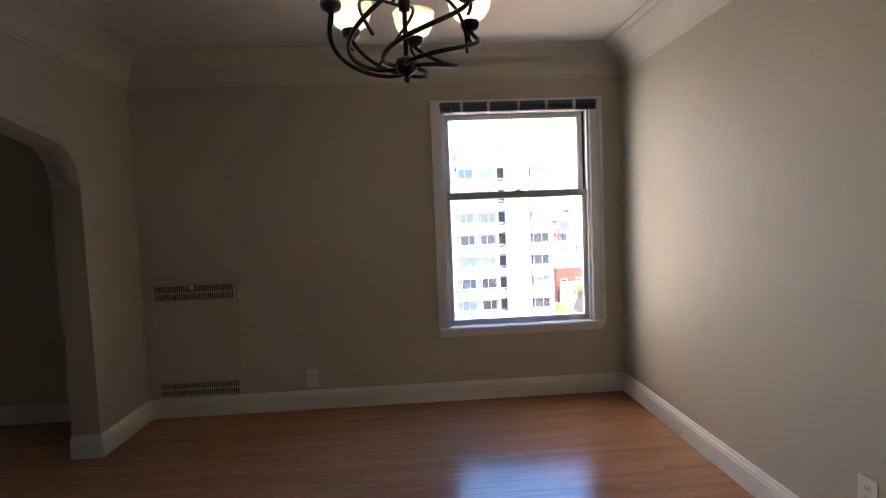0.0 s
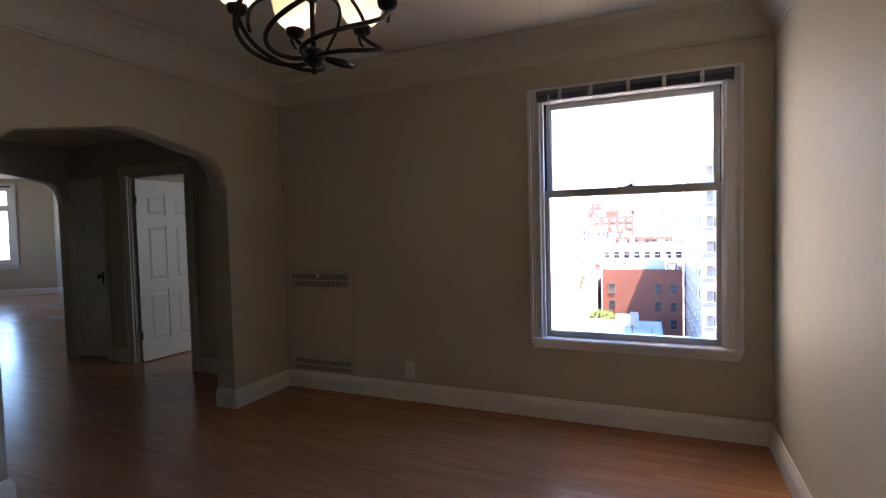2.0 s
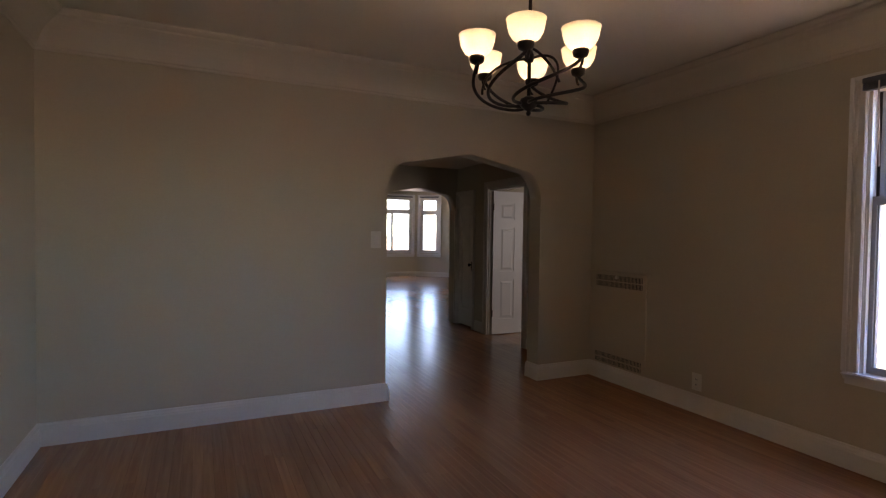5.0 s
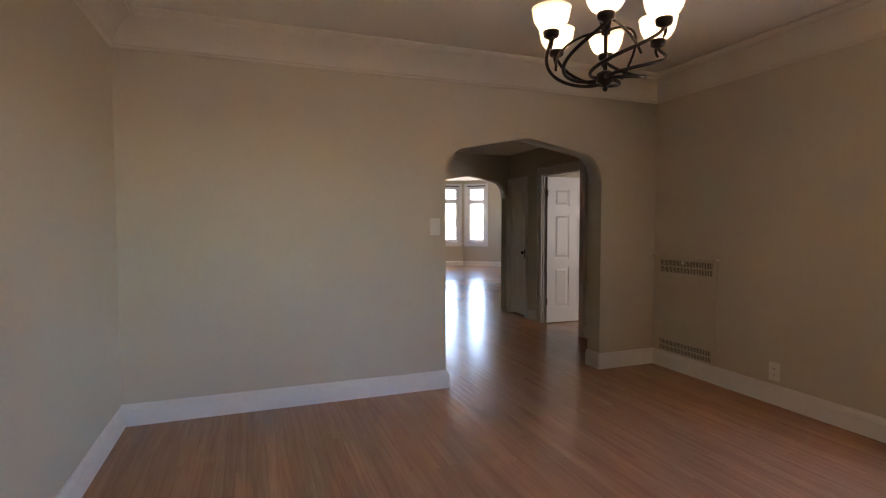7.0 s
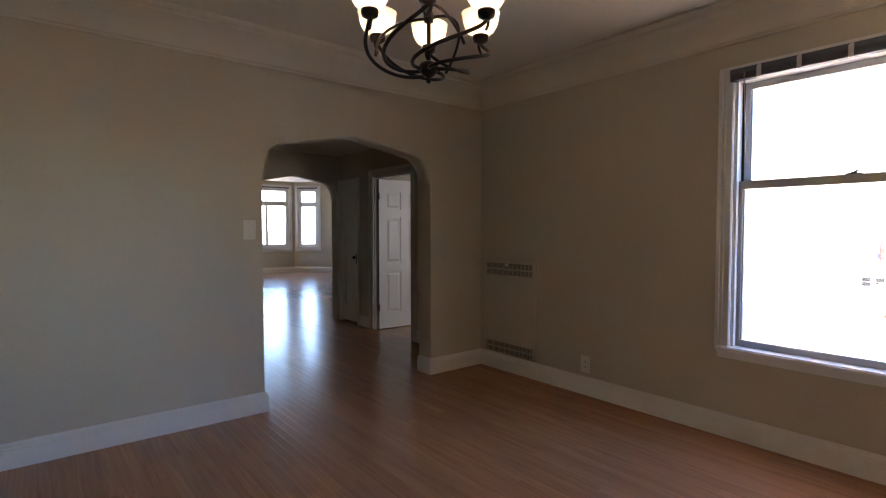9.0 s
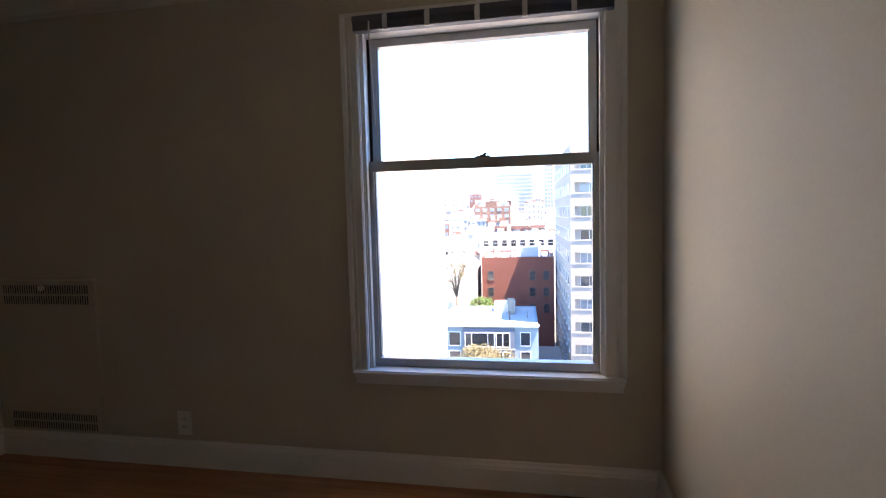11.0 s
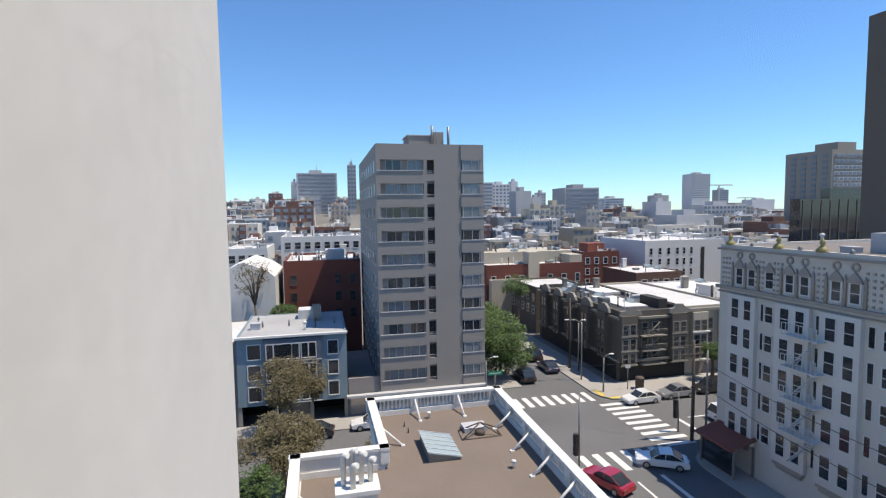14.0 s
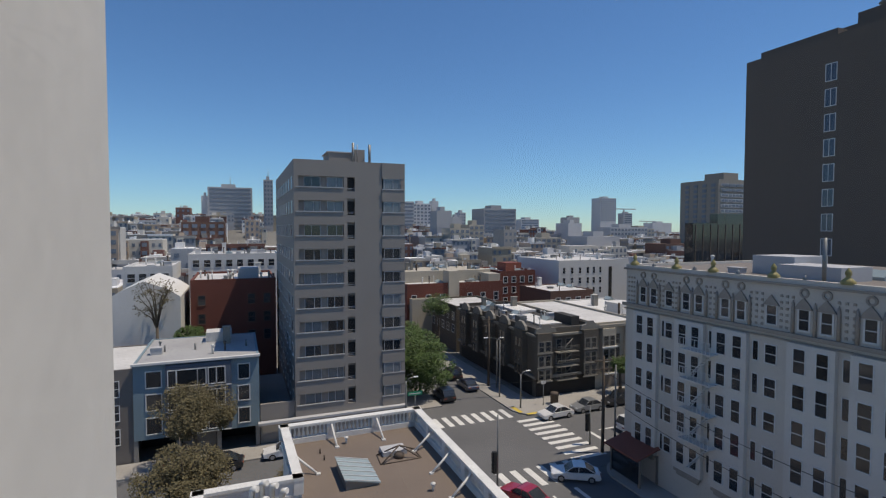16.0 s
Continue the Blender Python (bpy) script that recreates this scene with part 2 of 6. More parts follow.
# ---- the apartment's shell ----
XW, XE, YS, YN = -2.005, 1.815, -0.31, 4.27      # the dining room's inner faces
ZC, ZCR = 2.78, 2.58                            # ceiling; foot of the crown moulding
XO, YO = 2.05, 4.45                            # the building's outer corner
HY = 4.33                                       # the hall's wall with the two doors
YA, YB = 2.06, 3.625                            # the archway's jambs
SX = -0.10                                      # face of the neighbouring wing outside


def arch_wall(x0, x1, ya, yb, ztop, prof):
    """A wall across x with an opening under the profile of (y, z) points, which starts and ends on the floor."""
    bm = bmesh.new()
    n = len(prof)
    for x in (x0, x1):
        f = [bm.verts.new((x, y, z)) for y, z in prof]
        t = [bm.verts.new((x, y, ztop)) for y, _ in prof]
        for i in range(n - 1):
            if abs(prof[i][0] - prof[i + 1][0]) > 1e-6:
                bm.faces.new((f[i], f[i + 1], t[i + 1], t[i]))
    for (ya1, za), (yb1, zb) in zip(prof[1:-1], prof[2:-1]):
        bm.faces.new([bm.verts.new(p) for p in ((x0, ya1, za), (x1, ya1, za), (x1, yb1, zb), (x0, yb1, zb))]).smooth = True
    box(bm, x0, x1, ya, prof[0][0], 0, ztop)
    box(bm, x0, x1, prof[-1][0], yb, 0, ztop)
    bmesh.ops.remove_doubles(bm, verts=list(bm.verts), dist=1e-5)
    return bm


def arch_profile(y0, y1, spring, shoulder, peak, r):
    """Jambs, rounded shoulders and two straight slopes to a blunt point."""
    ym = (y0 + y1) / 2
    left = [(y0, 0.0), (y0, spring)]
    for k in range(1, 9):
        a = math.pi / 2 * k / 8
        left.append((y0 + r * (1 - math.cos(a)), spring + (shoulder - spring) * math.sin(a)))
    right = [(y0 + y1 - y, z) for y, z in left][::-1]
    return left + [(ym - 0.03, peak - 0.004), (ym + 0.03, peak - 0.004)] + right


solid("wall_west", arch_wall(-2.19, XW, YS, YN, 2.9, arch_profile(YA, YB, 1.76, 2.03, 2.14, 0.2)), M_WALL, "beige painted plaster wall with a blunt pointed archway", "wall", "structure")
solid("wall_south", boxes((-2.19, 3.6, YS - 0.2, YS, 0, 2.9)), M_WALL, "plain beige painted plaster wall", "wall", "structure")
solid("wall_east", boxes((XE, XO - 0.02, 1.35, YO - 0.02, 0, 2.9), (XE, XO - 0.02, YS, 1.35, 2.15, 2.9), (XE, XO - 0.02, YS, -0.1, 0, 2.15)), M_WALL, "plain beige painted plaster wall lit from the window", "wall", "structure")
WX0, WX1, WZ0, WZ1 = 0.363, 1.567, 0.60, 2.33   # the window between its jambs
VX0, VX1 = WX0 - 0.06, WX1 + 0.06                # the opening in the wall, wider towards the outside
solid("wall_north", boxes((-2.19, VX0, YN, YO - 0.02, 0, 2.9), (VX1, XE, YN, YO - 0.02, 0, 2.9), (VX0, VX1, YN, YO - 0.02, 0, WZ0), (VX0, VX1, YN, YO - 0.02, WZ1, 2.9)),
      M_WALL, "beige painted plaster wall with one sash window", "wall", "structure")
solid("ceiling", boxes((-2.19, XE, YS, YN, ZC, ZC + 0.1)), M_CEIL, "pale plaster ceiling", "ceiling", "structure")

CROWN = [(0.0, ZCR - 0.03), (0.008, ZCR - 0.026), (0.011, ZCR - 0.012), (0.020, ZCR - 0.006), (0.024, ZCR + 0.008), (0.032, ZCR + 0.03), (0.046, ZCR + 0.06), (0.066, ZCR + 0.09),
         (0.094, ZCR + 0.12), (0.128, ZCR + 0.142), (0.150, ZCR + 0.152), (0.154, ZCR + 0.164), (0.172, ZCR + 0.172), (0.185, ZCR + 0.186), (0.187, ZC)]
bm = bmesh.new()
sweep(bm, [(XW, YS), (XE, YS), (XE, YN), (XW, YN)], CROWN, True)
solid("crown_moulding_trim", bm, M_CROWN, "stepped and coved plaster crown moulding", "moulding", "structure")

BASE = [(0.0, 0.0), (0.024, 0.0), (0.024, 0.108), (0.020, 0.114), (0.020, 0.124), (0.012, 0.135), (0.010, 0.146), (0.0, 0.150)]


def baseboard(name, path):
    b = bmesh.new()
    sweep(b, path, BASE)
    return solid(name, b, M_TRIM, "cream painted wooden baseboard with a moulded cap", "baseboard", "structure")


baseboard("baseboard_1", [(XE, 1.35), (XE, YN), (XW, YN), (XW, YB), (-2.19, YB)])
baseboard("baseboard_7", [(-2.19, YA), (XW, YA), (XW, YS), (XE, YS)])

# the opening behind the walker and the plain room beyond it
# the window hole in this wall is assumed, added to let fill light in
solid("kitchen_wall", boxes((3.4, 3.6, YS, 0.3, 0, 2.9), (3.4, 3.6, 0.8, 1.5, 0, 2.9), (3.4, 3.6, 0.3, 0.8, 0, 1.2), (3.4, 3.6, 0.3, 0.8, 2.1, 2.9), (XO - 0.02, 3.4, 1.35, 1.5, 0, 2.9)), M_WALL, "plain beige wall beyond the wide opening", "wall", "structure")
solid("kitchen_ceiling", boxes((XO - 0.02, 3.4, YS, 1.35, ZC, ZC + 0.1)), M_CEIL, "pale ceiling beyond the wide opening", "ceiling", "structure")

# hall
solid("hall_wall_north", boxes((-5.38, -5.15, HY, HY + 0.14, 0, 2.9), (-5.15, -4.63, HY, HY + 0.14, 2.03, 2.9), (-4.63, -4.18, HY, HY + 0.14, 0, 2.9), (-4.18, -3.30, HY, HY + 0.14, 2.06, 2.9),
                               (-3.30, -2.19, HY, HY + 0.14, 0, 2.9)), M_WALL, "beige hall wall with a closet door and an open doorway", "wall", "structure")
solid("hall_wall_south", boxes((-5.38, -2.19, 1.75, 1.9, 0, 2.9)), M_WALL, "plain beige hall wall", "wall", "structure")
solid("hall_ceiling", boxes((-5.38, -2.19, 1.75, HY, 2.45, 2.55)), M_CEIL, "pale hall ceiling", "ceiling", "structure")
A2 = arch_profile(3.08, 4.30, 1.78, 2.05, 2.13, 0.2)
solid("hall_wall_west", arch_wall(-5.38, -5.18, 1.9, HY, 2.9, A2), M_WALL, "beige plaster wall with a blunt pointed archway", "wall", "structure")
baseboard("baseboard_2", [(-2.19, HY), (-3.19, HY)])
baseboard("baseboard_3", [(-4.29, HY), (-4.54, HY)])
baseboard("baseboard_4", [(-2.19, YB + 0.02), (-2.19, HY)])
baseboard("baseboard_5", [(-5.18, 1.9), (-2.19, 1.9)])

# living room with its bay
LX, LY0, LY1 = -14.0, -0.6, 8.42
solid("living_wall_north", boxes((-12.84, -5.2, LY1, LY1 + 0.2, 0, 2.95)), M_WALL, "pale living room wall", "wall", "structure")
solid("living_wall_east", boxes((-5.38, -5.2, HY + 0.14, LY1, 0, 2.95), (-5.38, -5.2, LY0, 1.75, 0, 2.95)), M_WALL, "pale living room wall beside the archway", "wall", "structure")
solid("living_wall_south", boxes((LX - 0.2, -5.2, LY0 - 0.2, LY0, 0, 2.95)), M_WALL, "pale living room wall", "wall", "structure")
solid("living_ceiling", boxes((LX - 0.2, -5.38, LY0, LY1, 2.85, 2.95)), M_CEIL, "pale living room ceiling", "ceiling", "structure")
solid("living_wall_west", boxes((LX - 0.2, LX, LY0, 4.9, 0, 2.95), (LX - 0.2, LX, 7.1, 7.34, 0, 2.95), (LX - 0.2, LX, 4.9, 7.1, 0, 0.78), (LX - 0.2, LX, 4.9, 7.1, 2.65, 2.95)), M_WALL, "pale bay wall with a wide window", "wall", "structure")
# the slanting side of the bay runs from its own origin along local x
BAY = pose(LX, 7.26, 0, 0, 0, 45)
bm = bmesh.new()
for b in ((0.0, 0.14, 0, 0.2, 0, 2.95), (0.80, 1.70, 0, 0.2, 0, 2.95), (0.14, 0.80, 0, 0.2, 0, 0.78), (0.14, 0.80, 0, 0.2, 2.65, 2.95)):
    box(bm, *b, BAY)
solid("living_wall_bay", bm, M_WALL, "pale slanting bay wall with a narrow window", "wall", "structure")
baseboard("baseboard_6", [(-5.38, LY1), (-12.84, LY1), (LX, 7.26), (LX, LY0)])

# bedroom beyond the open door
solid("bedroom_wall", boxes((-4.75, -4.6, HY + 0.14, 8.9, 0, 2.9), (-4.75, -0.2, 8.9, 9.04, 0, 2.9), (-0.35, -0.2, HY + 0.14, 5.9, 0, 2.9), (-0.35, -0.2, 7.2, 8.9, 0, 2.9), (-0.35, -0.2, 5.9, 7.2, 0, 2.9),
                            (-2.19, -0.35, YO - 0.02, YO + 0.08, 0, 2.9)), M_WALL, "pale bedroom walls", "wall", "structure")
solid("bedroom_ceiling", boxes((-4.75, -0.2, HY + 0.14, 9.04, 2.8, 2.9)), M_CEIL, "pale bedroom ceiling", "ceiling", "structure")


# ---- doors ----
def casing(name, x0, x1, top, y, w=0.1, t=0.022):
    """Moulded door trim on a wall that faces -y."""
    b = boxes((x0 - w, x0, y - t, y, 0, top + w), (x1, x1 + w, y - t, y, 0, top + w), (x0, x1, y - t, y, top, top + w),
              (x0 - w, x0 - w * 0.72, y - t - 0.012, y - t, 0, top + w), (x1 + w * 0.72, x1 + w, y - t - 0.012, y - t, 0, top + w), (x0 - w * 0.72, x1 + w * 0.72, y - t - 0.012, y - t, top + w * 0.72, top + w),
              (x0 - w * 0.4, x0 - w * 0.25, y - t - 0.006, y - t, 0, top + w * 0.3), (x1 + w * 0.25, x1 + w * 0.4, y - t - 0.006, y - t, 0, top + w * 0.3),
              (x0, x0 + 0.02, y, y + 0.14, 0, top), (x1 - 0.02, x1, y, y + 0.14, 0, top), (x0 + 0.02, x1 - 0.02, y, y + 0.14, top - 0.02, top))
    return solid(name, b, M_TRIM, "cream painted moulded door casing", "door casing", "structure")


casing("door_casing_trim_1", -4.18, -3.30, 2.06, HY)
casing("door_casing_trim_2", -5.15, -4.63, 2.03, HY, 0.05)


def panel_door(name, w, h, rows, cols, material, label):
    """A framed door leaf in its own xz plane, hinge at the origin, with raised fields on both faces."""
    d = thing(name, (0, 0, 0), label, "door")
    st, t = 0.11, 0.038
    b = boxes((0, w, -t / 2 + 0.008, t / 2 - 0.008, 0, h))
    bw = (w - st * (cols + 1)) / cols
    for i in range(cols + 1):
        box(b, i * (bw + st), i * (bw + st) + st, -t / 2, t / 2, 0, h)
    z = 0.0
    for k, (rail, field) in enumerate(rows):
        for i in range(cols):
            box(b, st + i * (bw + st), (i + 1) * (bw + st), -t / 2, t / 2, z, z + rail)
        z += rail + field
    for i in range(cols):
        box(b, st + i * (bw + st), (i + 1) * (bw + st), -t / 2, t / 2, z, h)
    part("leaf", b, material, d)
    z = 0.0
    for rail, field in rows:
        for i in range(cols):
            x0 = st + i * (bw + st)
            b = bmesh.new()
            for s in (-1, 1):
                lo = [(x0 + 0.022, z + rail + 0.022), (x0 + bw - 0.022, z + rail + 0.022), (x0 + bw - 0.022, z + rail + field - 0.022), (x0 + 0.022, z + rail + field - 0.022)]
                hi = [(x0 + 0.05, z + rail + 0.05), (x0 + bw - 0.05, z + rail + 0.05), (x0 + bw - 0.05, z + rail + field - 0.05), (x0 + 0.05, z + rail + field - 0.05)]
                a = [b.verts.new((x, s * (t / 2 - 0.008), zz)) for x, zz in lo]
                c = [b.verts.new((x, s * (t / 2 - 0.001), zz)) for x, zz in hi]
                b.faces.new(c)
                for q in range(4):
                    b.faces.new((a[q], a[(q + 1) % 4], c[(q + 1) % 4], c[q]))
            part("panel", b, material, d)
        z += rail + field
    return d


def knob(parent, x, z, s, t=0.019):
    b = bmesh.new()
    box(b, x - 0.022, x + 0.022, s * t, s * (t + 0.006), z - 0.09, z + 0.05)
    tube(b, [(x, s * t, z), (x, s * (t + 0.035), z), (x, s * (t + 0.04), z), (x, s * (t + 0.06), z), (x, s * (t + 0.066), z)], [0.009, 0.009, 0.022, 0.026, 0.012], 12)
    part("knob", b, M_BRONZE, parent, "dark bronze knob on a back plate")


bed_door = panel_door("open_door", 0.80, 2.02, [(0.21, 0.56), (0.12, 0.62), (0.11, 0.24)], 2, M_WHITE, "white six-panel door standing open into the bedroom")
bed_door.matrix_basis = pose(-4.135, HY + 0.035, 0.012, 0, 0, 88)
knob(bed_door, 0.74, 0.95, -1), knob(bed_door, 0.74, 0.95, 1)
for z in (0.25, 1.75):
    b = bmesh.new()
    tube(b, [(0.0, -0.024, z), (0.0, -0.024, z + 0.09)], 0.007, 8)
    part("hinge", b, M_BRONZE, bed_door)
closet_door = panel_door("closet_door", 0.48, 1.99, [(0.24, 1.62)], 1, M_TRIM, "cream painted single-panel closet door, shut")
closet_door.matrix_basis = pose(-5.13, HY + 0.035, 0.02)
knob(closet_door, 0.44, 0.94, -1)


# ---- the dining room window ----
def dining_window():
    w = thing("window_1", (0, 0, 0), "white double-hung sash window with moulded casing and raised blind above", "window")
    w["kind"] = "structure"
    y = YN
    # casing: flat board, back band and bead, on three sides
    cx0, cx1, ctop = 0.292, 1.65, 2.395
    b = boxes((cx0, WX0 + 0.012, y - 0.02, y, 0.60, ctop), (WX1 - 0.012, cx1, y - 0.02, y, 0.60, ctop), (WX0 + 0.012, WX1 - 0.012, y - 0.02, y, WZ1 - 0.012, ctop),
              (cx0 - 0.004, cx0 + 0.02, y - 0.036, y - 0.02, 0.60, ctop + 0.004), (cx1 - 0.02, cx1 + 0.004, y - 0.036, y - 0.02, 0.60, ctop + 0.004),
              (cx0 + 0.02, cx1 - 0.02, y - 0.036, y - 0.02, ctop - 0.02, ctop + 0.004),
              (cx0 + 0.032, cx0 + 0.042, y - 0.028, y - 0.02, 0.60, ctop - 0.03), (cx1 - 0.042, cx1 - 0.032, y - 0.028, y - 0.02, 0.60, ctop - 0.03),
              (WX0 - 0.004, WX0 + 0.010, y - 0.030, y - 0.02, 0.60, WZ1), (WX1 - 0.010, WX1 + 0.004, y - 0.030, y - 0.02, 0.60, WZ1))
    bevel(b, 0.003, 2)
    part("casing", b, M_WHITE, w, "white moulded casing")
    b = boxes((0.295, 1.65, y - 0.055, y + 0.10, 0.578, 0.602))
    bevel(b, 0.008, 3)
    part("stool", b, M_WHITE, w)
    b = boxes((0.305, 1.64, y - 0.024, y, 0.525, 0.578), (0.30, 1.645, y - 0.034, y - 0.024, 0.556, 0.578))
    bevel(b, 0.004, 2)
    part("apron", b, M_WHITE, w)
    # jambs and stops
    part("outer_jamb", boxes((VX0, VX0 + 0.012, y + 0.1, YO, 0.60, WZ1), (VX1 - 0.012, VX1, y + 0.1, YO, 0.60, WZ1), (VX0 + 0.012, VX1 - 0.012, y + 0.1, YO, WZ1 - 0.02, WZ1)), M_SASH, w)
    b = boxes((VX0, WX0 + 0.018, y + 0.0, y + 0.1, 0.60, WZ1), (WX1 - 0.018, VX1, y, y + 0.1, 0.60, WZ1), (WX0 + 0.018, WX1 - 0.018, y, y + 0.1, WZ1 - 0.02, WZ1),
              (WX0 + 0.018, WX0 + 0.030, y + 0.004, y + 0.036, 0.602, WZ1 - 0.02), (WX1 - 0.030, WX1 - 0.018, y + 0.004, y + 0.036, 0.602, WZ1 - 0.02))
    part("jamb", b, M_WHITE, w)
    b = boxes((VX0 + 0.012, WX0 + 0.034, y + 0.1, y + 0.16, 1.64, WZ1 - 0.02), (WX1 - 0.034, VX1 - 0.012, y + 0.1, y + 0.16, 1.64, WZ1 - 0.02))
    part("sash_track", b, M_DARK, w, "dark empty sash track")

    def sash(nm, x0, x1, z0, z1, ya, yb, st, top, bot, lab):
        b = boxes((x0, x0 + st, ya, yb, z0, z1), (x1 - st, x1, ya, yb, z0, z1), (x0 + st, x1 - st, ya, yb, z0, z0 + bot), (x0 + st, x1 - st, ya, yb, z1 - top, z1),
                  (x0 + st, x0 + st + 0.008, ya + 0.012, yb - 0.006, z0 + bot, z1 - top), (x1 - st - 0.008, x1 - st, ya + 0.012, yb - 0.006, z0 + bot, z1 - top))
        s = part(nm, b, M_SASH, w, lab)
        ym = (ya + yb) / 2 + 0.006
        g = part("pane", boxes((x0 + st, x1 - st, ym, ym + 0.004, z0 + bot, z1 - top)), M_GLASS, s, "clear glass")
        g.visible_shadow = False
        return s
    low = sash("lower_sash", WX0 + 0.018, WX1 - 0.018, 0.604, 1.675, y + 0.04, y + 0.095, 0.034, 0.052, 0.042, "grey lower sash")
    sash("upper_sash", WX0 + 0.034, WX1 - 0.034, 1.64, WZ1 - 0.022, y + 0.102, y + 0.155, 0.03, 0.04, 0.04, "grey upper sash")
    b = boxes((0.945, 1.015, y + 0.055, y + 0.08, 1.675, 1.683))
    tube(b, [(0.98, y + 0.068, 1.683), (0.985, y + 0.068, 1.692), (1.0, y + 0.062, 1.694)], 0.005, 8)
    tube(b, [(0.965, y + 0.068, 1.681), (0.995, y + 0.068, 1.681)], 0.009, 8)
    part("sash_lock", b, M_BRONZE, low, "dark metal sash lock")
    # sill outside
    part("outer_sill", boxes((VX0 + 0.001, VX1 - 0.001, y + 0.102, YO + 0.05, 0.55, 0.60)), M_WHITE, w)
    return w


dining_window()


def blind():
    t = thing("venetian_blind", (0.98, YN - 0.03, 2.34), "slate blue venetian blind drawn fully up under its headrail", "blind")
    b = boxes((-0.62, 0.62, -0.028, 0.02, 0.0, 0.035))
    bevel(b, 0.004, 2)
    part("headrail", b, M_BLIND, t)
    for k in range(9):
        z = -0.004 - k * 0.0042
        s = 0.002 * math.sin(k * 2.1)
        part("slat", boxes((-0.615, 0.615, -0.03 + s, 0.018 + s, z - 0.002, z)), M_BLIND, t)
    for x in (-0.45, -0.24, 0.0, 0.22, 0.44):
        b = bmesh.new()
        extrude(b, [(x - 0.012, -0.036, -0.045), (x + 0.012, -0.036, -0.045), (x + 0.012, -0.036, 0.03), (x - 0.002, -0.036, 0.038), (x - 0.012, -0.036, 0.02)], (0, 0.005, 0))
        part("bracket", b, M_CLIP, t, "clear plastic bracket")
    b = bmesh.new()
    tube(b, [(-0.53, -0.034, 0.0), (-0.53, -0.036, -0.03), (-0.522, -0.036, -0.26), (-0.515, -0.036, -0.50)], 0.004, 8)
    part("tilt_wand", b, M_CLIP, t)
    return t


blind()


# ---- radiator cover let into the north wall ----
def radiator_cover():
    t = thing("radiator_cover", (-1.62, YN, 0.16), "beige painted built-in radiator cover with slotted grilles", "radiator cover")
    x0, x1 = -0.36, 0.35
    gx0, gx1 = -0.295, 0.305
    g = ((0.0, 0.115), (0.755, 0.885))          # lower and upper grille, heights in the cover's own frame
    b = boxes((x0, x1, -0.012, 0, g[0][1], g[1][0]), (x0, gx0, -0.012, 0, g[0][0], g[0][1]), (gx1, x1, -0.012, 0, g[0][0], g[0][1]),
              (x0, gx0, -0.012, 0, g[1][0], g[1][1]), (gx1, x1, -0.012, 0, g[1][0], g[1][1]), (x0, x1, -0.012, 0, g[1][1], 0.90))
    part("front_panel", b, M_WALL, t)
    for z0, z1 in g:
        b = bmesh.new()
        n = 36
        p = (gx1 - gx0) / n
        for k in range(n):
            box(b, gx0 + k * p, gx0 + (k + 0.42) * p, -0.012, -0.0095, z0, z1)
        zm = (z0 + z1) / 2
        box(b, gx0, gx1, -0.0125, -0.009, zm - 0.006, zm + 0.006)
        box(b, gx0, gx1, -0.0125, -0.003, z0, z0 + 0.008)
        box(b, gx0, gx1, -0.0125, -0.003, z1 - 0.008, z1)
        gr = part("grille", b, M_WALL, t, "slotted steel grille")
        # black sheet painted as the shade behind the grille's slots
        part("slot_shade_sheet", boxes((gx0, gx1, -0.0052, -0.0005, z0, z1)), M_DARK, gr)
    b = boxes((x0 - 0.005, x1 + 0.03, -0.055, 0, 0.90, 0.918))
    bevel(b, 0.006, 3)
    part("top_shelf", b, M_WALL, t)
    b = bmesh.new()
    tube(b, [(0.0, -0.012, 0.862), (0.0, -0.022, 0.862), (0.0, -0.026, 0.862), (0.0, -0.036, 0.862)], [0.012, 0.012, 0.018, 0.015], 14)
    part("valve_knob", b, M_PLATE, t, "ivory valve knob")
    return t


radiator_cover()


def wall_plate(name, label, m, kind):
    """An outlet or switch plate, facing its own -y."""
    t = thing(name, (0, 0, 0), label, kind)
    w, h = (0.045, 0.07)
    b = boxes((-w, w, -0.006, 0, -h, h))
    bevel(b, 0.003, 2)
    part("plate", b, M_PLATE, t)
    if kind == "outlet":
        for z in (-0.022, 0.022):
            b = boxes((-0.016, 0.016, -0.008, -0.006, z - 0.014, z + 0.014))
            r = part("socket", b, M_PLATE, t)
            # the slots are raised black bars coloured as the shade of holes
            part("slot", boxes((-0.008, -0.005, -0.009, -0.008, z - 0.006, z + 0.006), (0.005, 0.008, -0.009, -0.008, z - 0.006, z + 0.006)), M_DARK, r)
    else:
        b = boxes((-0.02, 0.02, -0.011, -0.006, -0.036, 0.036))
        bevel(b, 0.002, 1)
        part("rocker", b, M_TRIM, t)
    for z in (-0.055, 0.055):
        b = bmesh.new()
        tube(b, [(0, -0.006, z), (0, -0.0075, z)], 0.003, 8)
        part("screw", b, M_CLIP, t)
    t.matrix_basis = m
    return t


wall_plate("outlet", "ivory wall outlet above the baseboard under the window wall", pose(-0.74, YN, 0.25), "outlet")
wall_plate("outlet", "ivory wall outlet low on the plain side wall", pose(XE, 2.0, 0.36, 0, 0, -90), "outlet")
wall_plate("light_switch", "ivory rocker light switch beside the archway", pose(XW, 1.965, 1.36, 0, 0, 90), "light switch")


